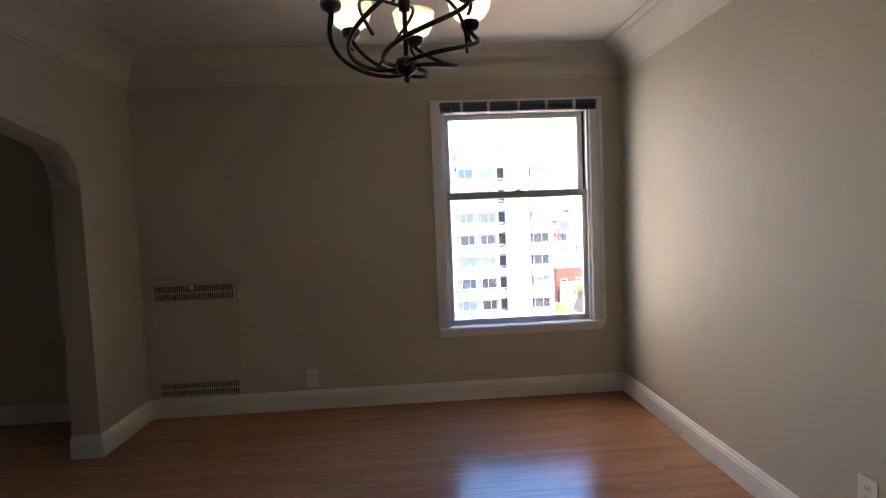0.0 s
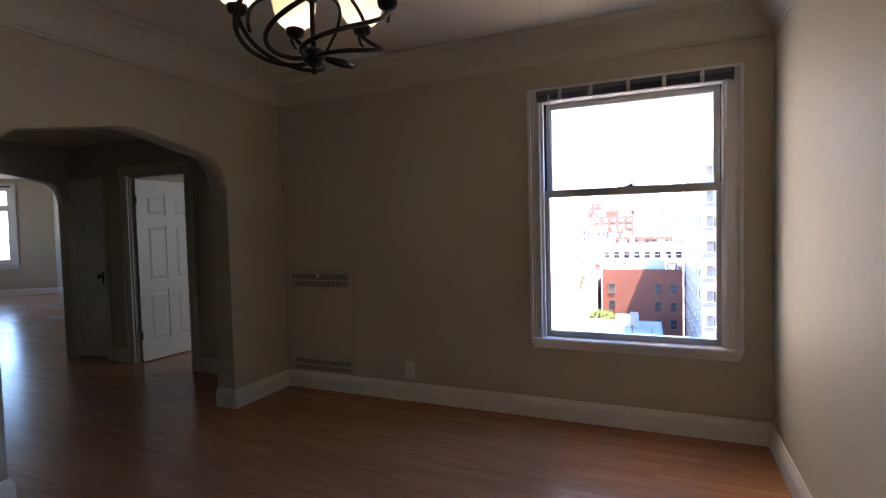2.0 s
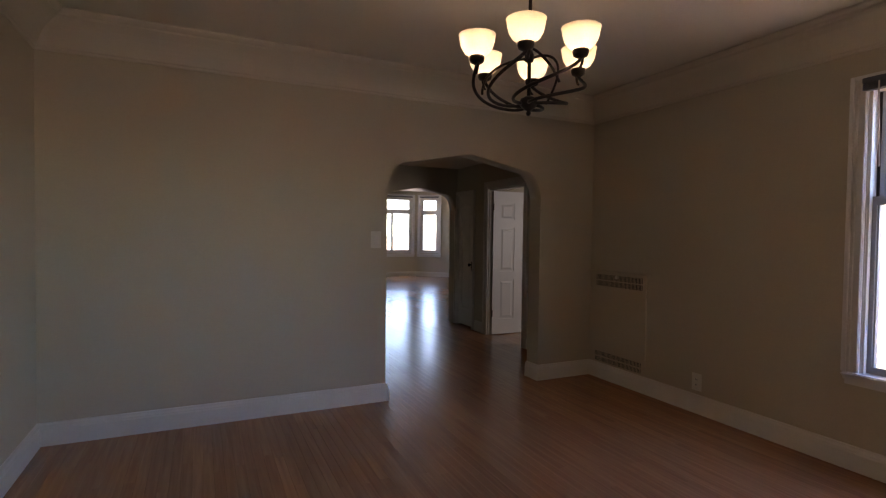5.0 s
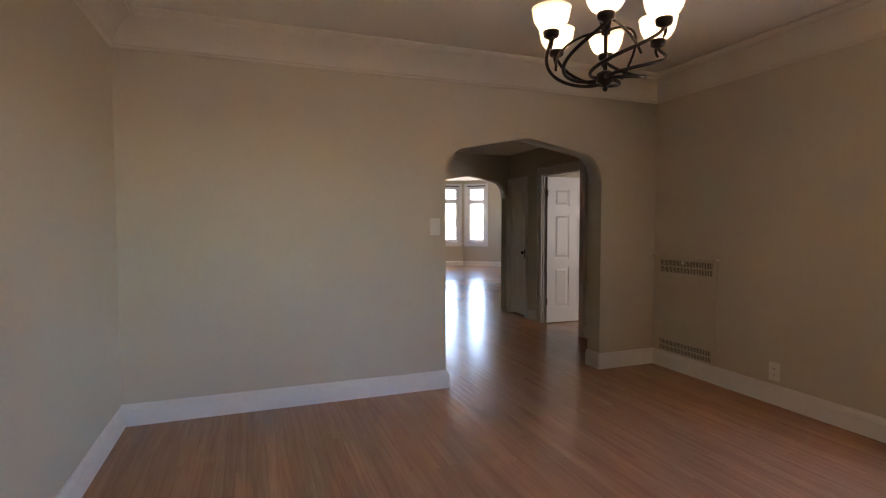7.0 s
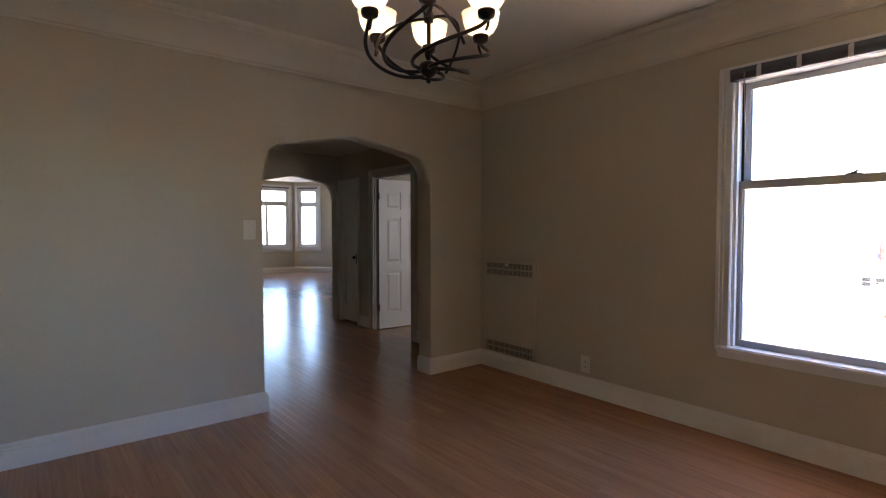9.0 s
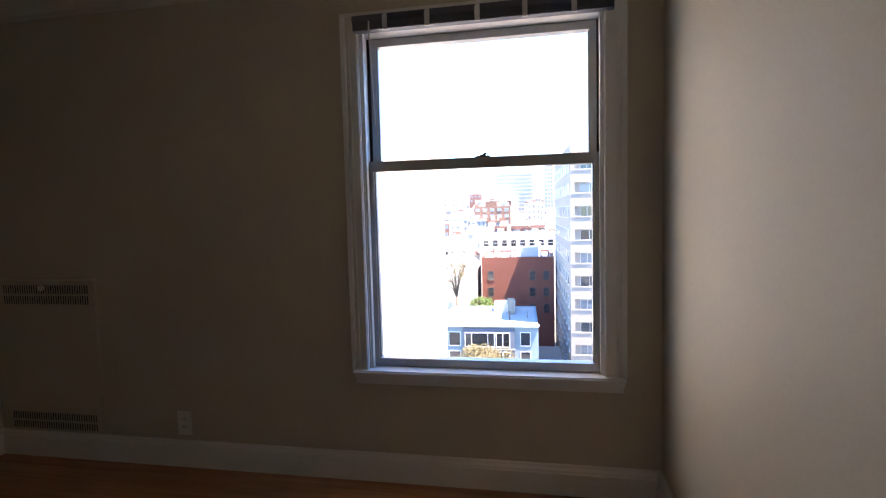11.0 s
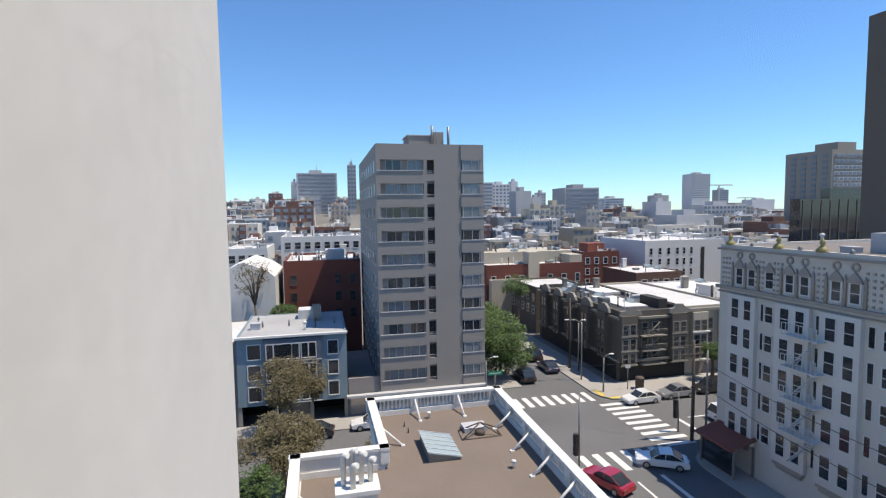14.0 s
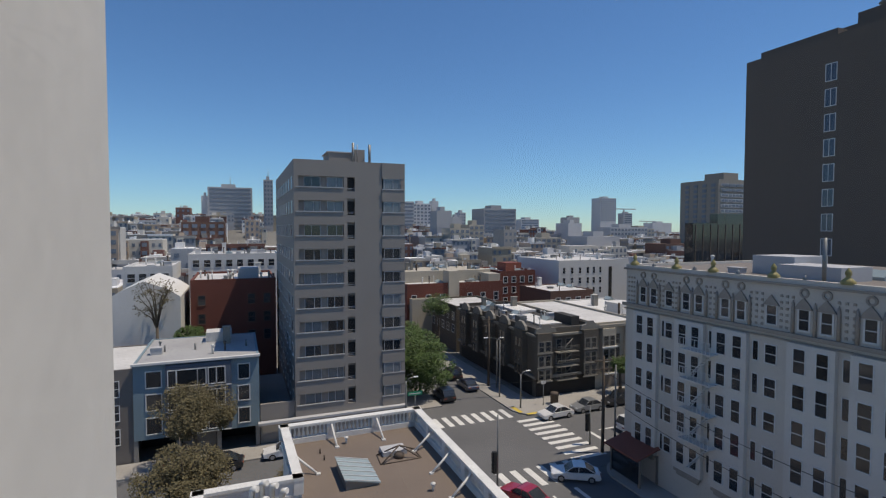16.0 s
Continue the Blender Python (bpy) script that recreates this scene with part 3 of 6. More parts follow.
# ---- chandelier ----
def chandelier():
    cx, cy = 0.115, 2.0
    t = thing("chandelier", (cx, cy, ZC), "dark bronze six-light chandelier with swirling arms and frosted bowls, lit", "chandelier")
    zb = 1.955 - ZC
    b = bmesh.new()
    lathe(b, [(0.0, zb), (0.008, zb + 0.004), (0.012, zb + 0.014), (0.006, zb + 0.022), (0.02, zb + 0.03), (0.036, zb + 0.045), (0.042, zb + 0.062), (0.036, zb + 0.078), (0.018, zb + 0.088), (0.0, zb + 0.09)])
    part("hub", b, M_BRONZE, t)
    b = bmesh.new()
    tube(b, [(0, 0, zb + 0.085), (0, 0, -0.02)], 0.0085, 10)
    lathe(b, [(0.0, zb + 0.24), (0.018, zb + 0.245), (0.022, zb + 0.27), (0.012, zb + 0.30), (0.0, zb + 0.302)])
    lathe(b, [(0.0, zb + 0.41), (0.03, zb + 0.415), (0.026, zb + 0.435), (0.011, zb + 0.455), (0.0, zb + 0.456)])
    part("stem", b, M_BRONZE, t)
    b = bmesh.new()
    lathe(b, [(0.0, -0.045), (0.014, -0.043), (0.03, -0.03), (0.058, -0.018), (0.066, -0.006), (0.066, 0.0), (0.0, 0.0)])
    part("canopy", b, M_BRONZE, t)
    R = 0.255
    for i in range(6):
        a0 = radians(60 * i + 22)
        # a flat bar that leaves the hub, swings outwards and round, and rises into the cup
        pts = []
        for k in range(29):
            s = k / 28
            a = a0 - radians(118) * (1 - s) ** 1.15
            r = 0.03 + (R - 0.03) * (math.sin(min(1, s * 1.15) * math.pi / 2)) ** 0.9
            z = zb + 0.055 - 0.012 * math.sin(s * math.pi) + 0.15 * s ** 1.9
            pts.append((r * math.cos(a), r * math.sin(a), z))
        end = Vector(pts[-1])
        tang = (Vector(pts[-1]) - Vector(pts[-3])).normalized()
        for k in range(1, 8):       # the little scroll past the cup
            q = k / 7 * 4.0
            pts.append(tuple(end + tang * 0.022 * math.sin(q) * (1.2 - k / 10) + Vector((0, 0, -0.018 * (1 - math.cos(q))))))
        b = bmesh.new()
        tube(b, pts, [0.0078] * 29 + [0.0075, 0.007, 0.0065, 0.006, 0.0055, 0.005, 0.004], 8)
        part("arm", b, M_BRONZE, t)
        # an upper hoop from the stem out to the next arm
        pts = []
        for k in range(19):
            s = k / 18
            a = a0 - radians(20) - radians(75) * (1 - s)
            r = 0.012 + 0.20 * math.sin(s * math.pi * 0.5) ** 1.2
            z = zb + 0.26 - 0.05 * s + 0.045 * math.sin(s * math.pi) - 0.11 * s ** 2.5
            pts.append((r * math.cos(a), r * math.sin(a), z))
        if i % 2 == 0:
            b = bmesh.new()
            tube(b, pts, 0.006, 8)
            part("scroll", b, M_BRONZE, t)
        ex, ey, ez = end
        b = bmesh.new()
        lathe(b, [(0.0, -0.004), (0.012, 0.0), (0.03, 0.01), (0.034, 0.022), (0.034, 0.034), (0.028, 0.036), (0.0, 0.03)], 20, (ex, ey, ez))
        part("cup", b, M_BRONZE, t)
        b = bmesh.new()
        prof = [(0.02, 0.034), (0.036, 0.038), (0.056, 0.052), (0.070, 0.075), (0.077, 0.10), (0.080, 0.122), (0.083, 0.128), (0.080, 0.128), (0.076, 0.12), (0.073, 0.10), (0.066, 0.077), (0.053, 0.056), (0.034, 0.042), (0.02, 0.039)]
        lathe(b, prof, 28, (ex, ey, ez))
        sh = part("bowl", b, M_SHADE, t, "frosted amber glass bowl")
        d = bpy.data.lights.new("bulb", "POINT")
        d.energy, d.shadow_soft_size, d.color = BULB, 0.014, (1.0, 0.94, 0.83)
        lamp = new("bulb", d)
        lamp.parent = t
        lamp.location = (ex, ey, ez + 0.082)
    return t


BULB = 0.052
chandelier()


# ---- bay window fittings in the living room ----
def bay_window(name, m, w, z0, z1, split, mull):
    """A transom window in the xz plane of m, x from 0 to w."""
    t = tagged(thing(name, (0, 0, 0), "white painted bay window with a transom light above", "window"), kind="structure")
    f = 0.1
    b = boxes((0, f, 0.02, 0.12, z0, z1), (w - f, w, 0.02, 0.12, z0, z1), (f, w - f, 0.02, 0.12, z0, z0 + f), (f, w - f, 0.02, 0.12, z1 - f, z1), (f, w - f, 0.02, 0.12, split - 0.075, split + 0.075))
    for x in mull:
        box(b, x - 0.035, x + 0.035, 0.03, 0.11, z0 + f, split - 0.075)
    part("window_frame", b, M_WHITE, t)
    b = boxes((-0.09, 0, -0.02, 0.0, z0 - 0.02, z1 + 0.09), (w, w + 0.09, -0.02, 0.0, z0 - 0.02, z1 + 0.09), (0, w, -0.02, 0.0, z1, z1 + 0.09))
    part("casing", b, M_WHITE, t)
    part("window_sill", boxes((-0.11, w + 0.11, -0.05, 0.02, z0 - 0.05, z0 - 0.02), (-0.09, w + 0.09, -0.018, 0, z0 - 0.13, z0 - 0.05)), M_WHITE, t)
    for a, c in ((z0 + f, split - 0.075), (split + 0.075, z1 - f)):
        g = part("pane", boxes((f, w - f, 0.07, 0.074, a, c)), M_GLASS, t)
        g.visible_shadow = False
    b = boxes((0.0, w, -0.045, -0.02, z1 - 0.01, z1 + 0.03))
    part("blind_headrail", b, M_BLIND, t)
    t.matrix_basis = m
    return t


bay_window("window_2", pose(LX, 4.9, 0, 0, 0, 90), 2.2, 0.78, 2.65, 2.16, (0.75, 1.5))
bay_window("window_3", BAY @ pose(0.14, 0, 0), 0.66, 0.78, 2.65, 2.14, ())


# ================= outside =================
INSIDE = {ob.name for ob in scene.objects}
GZ = -22.0
M_STUCCO = mat("cream_stucco", (0.63, 0.59, 0.53), 0.85, var=0.06, scale=0.9, fine=5, bump=0.22)
M_CONC = mat("grey_painted_concrete", (0.262, 0.24, 0.218), 0.8, var=0.06, scale=0.35, fine=6, bump=0.2)
M_CONC2 = mat("pale_grey_sill", (0.42, 0.42, 0.43), 0.8, var=0.06, scale=0.5, fine=6, bump=0.1)
M_ASPH = mat("asphalt", (0.115, 0.115, 0.118), 0.9, var=0.22, scale=0.12, fine=3, bump=0.2)
M_PAVE = mat("pavement_concrete", (0.30, 0.285, 0.265), 0.9, var=0.15, scale=0.2, fine=3, bump=0.2)
M_GROUND = mat("city_ground", (0.16, 0.155, 0.14), 0.95, var=0.3, scale=0.03, fine=0.5, bump=0)
M_ROOFG = mat("gravel_roof", (0.165, 0.130, 0.105), 0.95, var=0.16, scale=0.25, fine=9, bump=0.3)
M_PARA = mat("weathered_white_paint", (0.62, 0.61, 0.58), 0.8, var=0.14, scale=1.2, fine=9, bump=0.3)
M_ROOFL = mat("pale_roof_membrane", (0.60, 0.59, 0.575), 0.9, var=0.2, scale=0.2, fine=2, bump=0.1, isl=0.45)
M_ROOFB = mat("weathered_grey_roof", (0.34, 0.34, 0.345), 0.9, var=0.18, scale=0.25, fine=3, bump=0.1)
M_BLUE = mat("slate_blue_siding", (0.175, 0.245, 0.285), 0.75, var=0.07, scale=0.4, fine=5, bump=0.1)
M_BLUED = mat("dark_slate_panel", (0.085, 0.105, 0.14), 0.7, var=0.08, scale=0.4, fine=5, bump=0.1)
M_TAUPE = mat("taupe_stucco", (0.17, 0.15, 0.135), 0.85, var=0.08, scale=0.4, fine=5, bump=0.1)
M_BRICK = mat("red_brick_facade", (0.155, 0.052, 0.038), 0.9, var=0.16, scale=0.5, fine=7, bump=0.3)
M_BRICK2 = mat("brown_brick_facade", (0.15, 0.085, 0.065), 0.9, var=0.14, scale=0.5, fine=7, bump=0.3)
M_WPAINT = mat("white_facade_paint", (0.60, 0.59, 0.57), 0.85, var=0.06, scale=0.3, fine=4, bump=0.1)
M_IVORY = mat("ivory_ornate_facade", (0.53, 0.495, 0.445), 0.85, var=0.06, scale=0.3, fine=6, bump=0.2)
M_BAYW = mat("chalk_white_bay_paint", (0.58, 0.55, 0.51), 0.85, var=0.07, scale=0.4, fine=6, bump=0.15)
M_GILT = mat("weathered_gilt_finial", (0.26, 0.22, 0.08), 0.6, var=0.3, scale=3, fine=12, bump=0.2)
M_SLAB = mat("tan_tower_concrete", (0.27, 0.245, 0.21), 0.9, var=0.07, scale=0.05, fine=0.6, bump=0)
M_ORNAM = mat("tan_terracotta_ornament", (0.30, 0.265, 0.23), 0.85, var=0.15, scale=1.5, fine=9, bump=0.3)
M_VICT = mat("dark_olive_stucco", (0.105, 0.092, 0.076), 0.85, var=0.1, scale=0.4, fine=6, bump=0.2)
M_TAR = mat("dark_tar_roof", (0.05, 0.048, 0.046), 0.95, var=0.2, scale=0.3, fine=4, bump=0.2)
M_VTRIM = mat("stone_trim", (0.235, 0.22, 0.19), 0.8, var=0.1, scale=0.8, fine=6, bump=0.2)
M_BEIGE = mat("beige_facade", (0.41, 0.37, 0.30), 0.85, var=0.08, scale=0.4, fine=6, bump=0.1)
M_BROWN = mat("dark_brown_tower_concrete", (0.128, 0.104, 0.086), 0.85, var=0.06, scale=0.2, fine=3, bump=0.1)
M_PANE = mat("dark_window_glass", (0.028, 0.033, 0.04), 0.08, var=0.3, scale=0.4, fine=2, bump=0, obr=0.3, isl=0.5, spec=0.7)
M_PANEL = mat("curtained_window_glass", (0.17, 0.195, 0.215), 0.15, var=0.2, scale=0.5, fine=2, bump=0, obr=0.2)
M_BLUEG = mat("blue_reflecting_glass", (0.075, 0.095, 0.125), 0.1, var=0.2, scale=0.4, fine=2, bump=0)
M_FRAME = mat("white_window_frame", (0.6, 0.6, 0.59), 0.5, var=0.05, bump=0)
M_LINE = mat("road_marking_paint", (0.62, 0.61, 0.58), 0.8, var=0.14, scale=1.2, fine=8, bump=0)
M_YELLOW = mat("yellow_kerb_paint", (0.55, 0.40, 0.06), 0.8, var=0.15, scale=2, bump=0)
M_POLE = mat("galvanised_pole", (0.22, 0.225, 0.22), 0.5, 0.5, var=0.1, bump=0)
M_TIMBER = mat("weathered_pole_timber", (0.09, 0.07, 0.055), 0.9, var=0.2, scale=2, bump=0.2)
M_BARK = mat("bark", (0.10, 0.08, 0.06), 0.95, var=0.25, scale=4, bump=0.4)
M_OLIVE = mat("dusty_olive_leaves", (0.105, 0.088, 0.042), 0.8, var=0.2, scale=1.2, fine=8, bump=0, isl=0.45)
M_LEAF = mat("green_leaves", (0.045, 0.085, 0.014), 0.7, var=0.2, scale=1.2, fine=8, bump=0, isl=0.45)
M_TYRE = mat("black_rubber", (0.02, 0.02, 0.02), 0.8, bump=0)
M_RIM = mat("alloy_rim", (0.4, 0.4, 0.41), 0.35, 0.8, bump=0)
M_GREEN = mat("green_sign_enamel", (0.01, 0.22, 0.12), 0.5, bump=0)
M_SKYLT = mat("wired_skylight_glass", (0.30, 0.36, 0.37), 0.25, var=0.15, scale=2, fine=10, bump=0.1)
M_TILE = mat("red_roof_tile", (0.20, 0.06, 0.04), 0.85, var=0.2, scale=2, fine=10, bump=0.3)
# far concrete and windows: air haze is put into these paler colours
M_HAZE = mat("far_concrete_haze_tint", (0.42, 0.42, 0.425), 0.9, var=0.08, scale=0.05, fine=0.5, bump=0, obr=0.25)
M_HAZEW = mat("far_window_haze_tint", (0.15, 0.18, 0.22), 0.5, bump=0, var=0.1)
M_CITY = mat("mixed_city_facades", (0.36, 0.34, 0.315), 0.9, var=0.1, scale=0.2, fine=2, bump=0, isl=0.3, palette=((0.44, 0.42, 0.39), (0.58, 0.56, 0.52), (0.40, 0.35, 0.27), (0.20, 0.10, 0.08), (0.36, 0.37, 0.38), (0.52, 0.49, 0.43), (0.20, 0.19, 0.175), (0.62, 0.61, 0.59), (0.34, 0.27, 0.21), (0.48, 0.47, 0.46)))

# our own building
solid("own_facade", boxes((-9.0, SX - 0.26, 9.04, 9.08, GZ, 14), (SX - 0.26, SX, YO, 9.08, GZ, 14), (SX, VX0, YO - 0.02, YO, GZ, 8), (VX1, XO, YO - 0.02, YO, GZ, 8), (VX0, VX1, YO - 0.02, YO, GZ, WZ0 - 0.06), (VX0, VX1, YO - 0.02, YO, WZ1 + 0.001, 8),
                          (XO - 0.02, XO, 1.5, YO - 0.02, GZ, 8), (XO, 3.6, 1.5, 1.52, GZ, 8), (-14, XO - 0.02, YS, YO - 0.02, 3.0, 3.2), (-14.4, -0.2, YO - 0.02, 9.04, 3.0, 3.2)),
      M_STUCCO, "weathered cream stucco outer wall of the apartment building", "wall", "structure")


# ---- ground, roads, hill ----
def terrain(x, y):
    h = 0.0
    if y > 120:
        s = min(1, (y - 120) / 300)
        s = s * s * (3 - 2 * s)
        h += 21 * s * math.exp(-((x + 25) / 190) ** 2)
        h += 5 * s * math.exp(-((x - 260) / 260) ** 2)
    if y > 700:
        h *= max(0, 1 - (y - 700) / 900)
    return h


def ground():
    xs = [-4000, -1500, -700, -400] + [-300 + 25 * i for i in range(41)] + [900, 1400, 2200, 4000]
    ys = [-600, -100, 0, 60, 120] + [145 + 25 * i for i in range(34)] + [1100, 1400, 2200, 4500]
    vs = [(x, y, GZ - 0.05 + terrain(x, y)) for y in ys for x in xs]
    n = len(xs)
    fs = [(j * n + i, j * n + i + 1, (j + 1) * n + i + 1, (j + 1) * n + i) for j in range(len(ys) - 1) for i in range(n - 1)]
    me = bpy.data.meshes.new("ground")
    me.from_pydata(vs, [], fs)
    me.materials.append(M_GROUND)
    return tagged(new("ground", me), "grey city ground rising into a far hill", "ground", "", "structure")


ground()
RX0, RX1, RY0, RY1 = 19.5, 33.5, 45.0, 58.6       # the two crossing streets
solid("road", boxes((RX0 - 0.5, RX1 + 0.5, -80, 260, GZ - 0.04, GZ), (-120, RX0 - 0.5, RY0 - 0.5, RY1 + 0.5, GZ - 0.04, GZ), (RX1 + 0.5, 260, RY0 - 0.5, RY1 + 0.5, GZ - 0.04, GZ)), M_ASPH, "worn grey asphalt street crossing", "road", "structure")
KZ = GZ + 0.15


def pavement(name, x0, x1, y0, y1, cx, cy):
    """A raised pavement with one rounded street corner at (cx, cy)."""
    b = bmesh.new()
    r = 3.2
    pts = []
    for x, y in ((x0, y0), (x1, y0), (x1, y1), (x0, y1)):
        if (x, y) == (cx, cy):
            sx, sy = (1 if x == x0 else -1), (1 if y == y0 else -1)
            arc = [(x + sx * r * (1 - math.sin(a)), y + sy * r * (1 - math.cos(a))) for a in (math.pi / 2 * k / 8 for k in range(9))]
            prev = pts[-1] if pts else (x0, y1)
            arc.sort(key=lambda p: abs(p[0] - prev[0]) + abs(p[1] - prev[1]))
            pts += arc
        else:
            pts.append((x, y))
    extrude(b, [(x, y, GZ - 0.04) for x, y in pts], (0, 0, 0.19))
    return solid(name, b, M_PAVE, "pale concrete pavement with a raised kerb", "pavement", "structure")


pavement("pavement_1", RX1, 230, RY1, 64.4, RX1, RY1)
pavement("pavement_2", RX1, 37.6, 64.4, 230, 0, 0)
pavement("pavement_3", -110, RX0, RY1, 62.0, RX0, RY1)
pavement("pavement_4", RX1, 230, 40.5, RY0, RX1, RY0)
pavement("pavement_5", RX1, 36.3, -70, 40.5, 0, 0)
pavement("pavement_6", -110, RX0, 38.6, RY0, RX0, RY0)
pavement("pavement_8", RX0, 25.8, 66.0, 230, 0, 0)
pavement("pavement_7", 13.4, RX0, -70, 38.6, 0, 0)


def stripes(name, rows):
    t = tagged(thing(name, (0, 0, GZ), "worn white zebra crossing stripes on the asphalt", "crosswalk"), kind="structure")
    for x0, x1, y0, y1 in rows:
        part("stripe", boxes((x0, x1, y0, y1, 0.004, 0.012)), M_LINE, t)


stripes("crosswalk_1", [(21.5 + 1.32 * k, 22.15 + 1.32 * k, 59.3, 62.3) for k in range(9)])
stripes("crosswalk_2", [(32.4, 36.6, 46.6 + 1.35 * k, 47.25 + 1.35 * k) for k in range(9)])
stripes("crosswalk_3", [(20.6 + 1.5 * k, 21.3 + 1.5 * k, 43.4, 46.9) for k in range(9)])
stripes("crosswalk_4", [(16.6, 19.6, 45.6 + 1.4 * k, 46.3 + 1.4 * k) for k in range(9)])
stripes("stop_line", [(38.4, 38.8, 46.0, 52.5), (29.0, 29.4, 34.0, 42.0), (26.4, 26.6, 30.0, 41.5), (40, 60, 52.0, 52.2)])
solid("kerb_paint", boxes((34.6, 37.0, 59.0, 59.5, KZ + 0.001, KZ + 0.006), (33.9, 34.5, 60.0, 62.2, KZ + 0.001, KZ + 0.006)), M_YELLOW, "yellow tactile kerb ramp strip", "kerb", "structure")


# ---- generic building helpers ----
def windows(parent, spots, face, depth=0.12, frame=0.07, pane=None, bar=True, paint_mat=None):
    """Framed windows standing 2 to 4 cm proud or sunk on a wall. spots: (a0, a1, z0, z1); face: ('y', v) looks to -y, ('x', v) looks to -x."""
    ax, v = face

    def bx(b, a0, a1, d0, d1, z0, z1):
        if ax == "y":
            box(b, a0, a1, v + d0, v + d1, z0, z1)
        else:
            box(b, v + d0, v + d1, a0, a1, z0, z1)
    for i, (a0, a1, z0, z1) in enumerate(spots):
        b = bmesh.new()
        f = frame
        bx(b, a0 - f, a0, -0.05, 0.0, z0 - f, z1 + f), bx(b, a1, a1 + f, -0.05, 0.0, z0 - f, z1 + f)
        bx(b, a0, a1, -0.05, 0.0, z1, z1 + f), bx(b, a0, a1, -0.09, 0.0, z0 - f, z0)
        if bar:
            zm = (z0 + z1) / 2
            bx(b, a0, a1, -0.04, 0.0, zm - 0.03, zm + 0.03)
        w = part("window", b, paint_mat or M_FRAME, parent)
        b = bmesh.new()
        bx(b, a0, a1, -0.02, 0.0, z0, z1)
        part("pane", b, (pane or (M_PANE,))[i % len(pane or (M_PANE,))], w)


def building(name, label, x0, x1, y0, y1, z1, wall, roof=None, z0=GZ, par=0.5):
    t = thing(name, (0, 0, 0), label, "building")
    b = boxes((x0, x1, y0, y1, z0, z1))
    for q in ((x0, x1, y0, y0 + 0.25), (x0, x1, y1 - 0.25, y1), (x0, x0 + 0.25, y0 + 0.25, y1 - 0.25), (x1 - 0.25, x1, y0 + 0.25, y1 - 0.25)):
        box(b, *q, z1, z1 + par)
    part("wall", b, wall, t)
    part("roof", boxes((x0 + 0.26, x1 - 0.26, y0 + 0.26, y1 - 0.26, z1 + 0.004, z1 + 0.06)), roof or M_ROOFL, t)
    return t


def clutter(t, x0, x1, y0, y1, z, n, seed):
    """Vents, flues, hatches and low boxes scattered over a flat roof."""
    g = random.Random(seed)
    for k in range(n):
        x, y, pick = g.uniform(x0, x1), g.uniform(y0, y1), g.random()
        b = bmesh.new()
        if pick < 0.45:
            h, q = g.uniform(0.6, 1.5), g.uniform(0.07, 0.14)
            tube(b, [(x, y, z), (x, y, z + h)], q, 8)
            lathe(b, [(q, z + h), (q * 1.9, z + h + 0.05), (q * 1.7, z + h + 0.18), (0, z + h + 0.28)], 8, (x, y, 0))
            part("vent_pipe", b, g.choice((M_POLE, M_TIMBER, M_PARA)), t)
        elif pick < 0.75:
            w, d, h = g.uniform(0.6, 1.5), g.uniform(0.6, 1.5), g.uniform(0.35, 0.9)
            box(b, x, x + w, y, y + d, z, z + h)
            box(b, x - 0.06, x + w + 0.06, y - 0.06, y + d + 0.06, z + h, z + h + 0.08)
            part("roof_hatch", b, g.choice((M_CONC2, M_POLE, M_WPAINT)), t)
        elif pick < 0.9:
            extrude(b, [(x, y, z), (x + 1.4, y, z), (x + 1.4, y, z + 0.25), (x + 0.7, y, z + 0.75), (x, y, z + 0.25)], (0, g.uniform(1.5, 2.6), 0))
            part("roof_light", b, M_SKYLT, t)
        else:
            w, h = g.uniform(0.7, 1.0), g.uniform(1.4, 2.3)
            box(b, x, x + w, y, y + w * 0.8, z, z + h)
            box(b, x - 0.08, x + w + 0.08, y - 0.08, y + w * 0.8 + 0.08, z + h, z + h + 0.14)
            part("chimney", b, g.choice((M_PARA, M_VTRIM)), t)


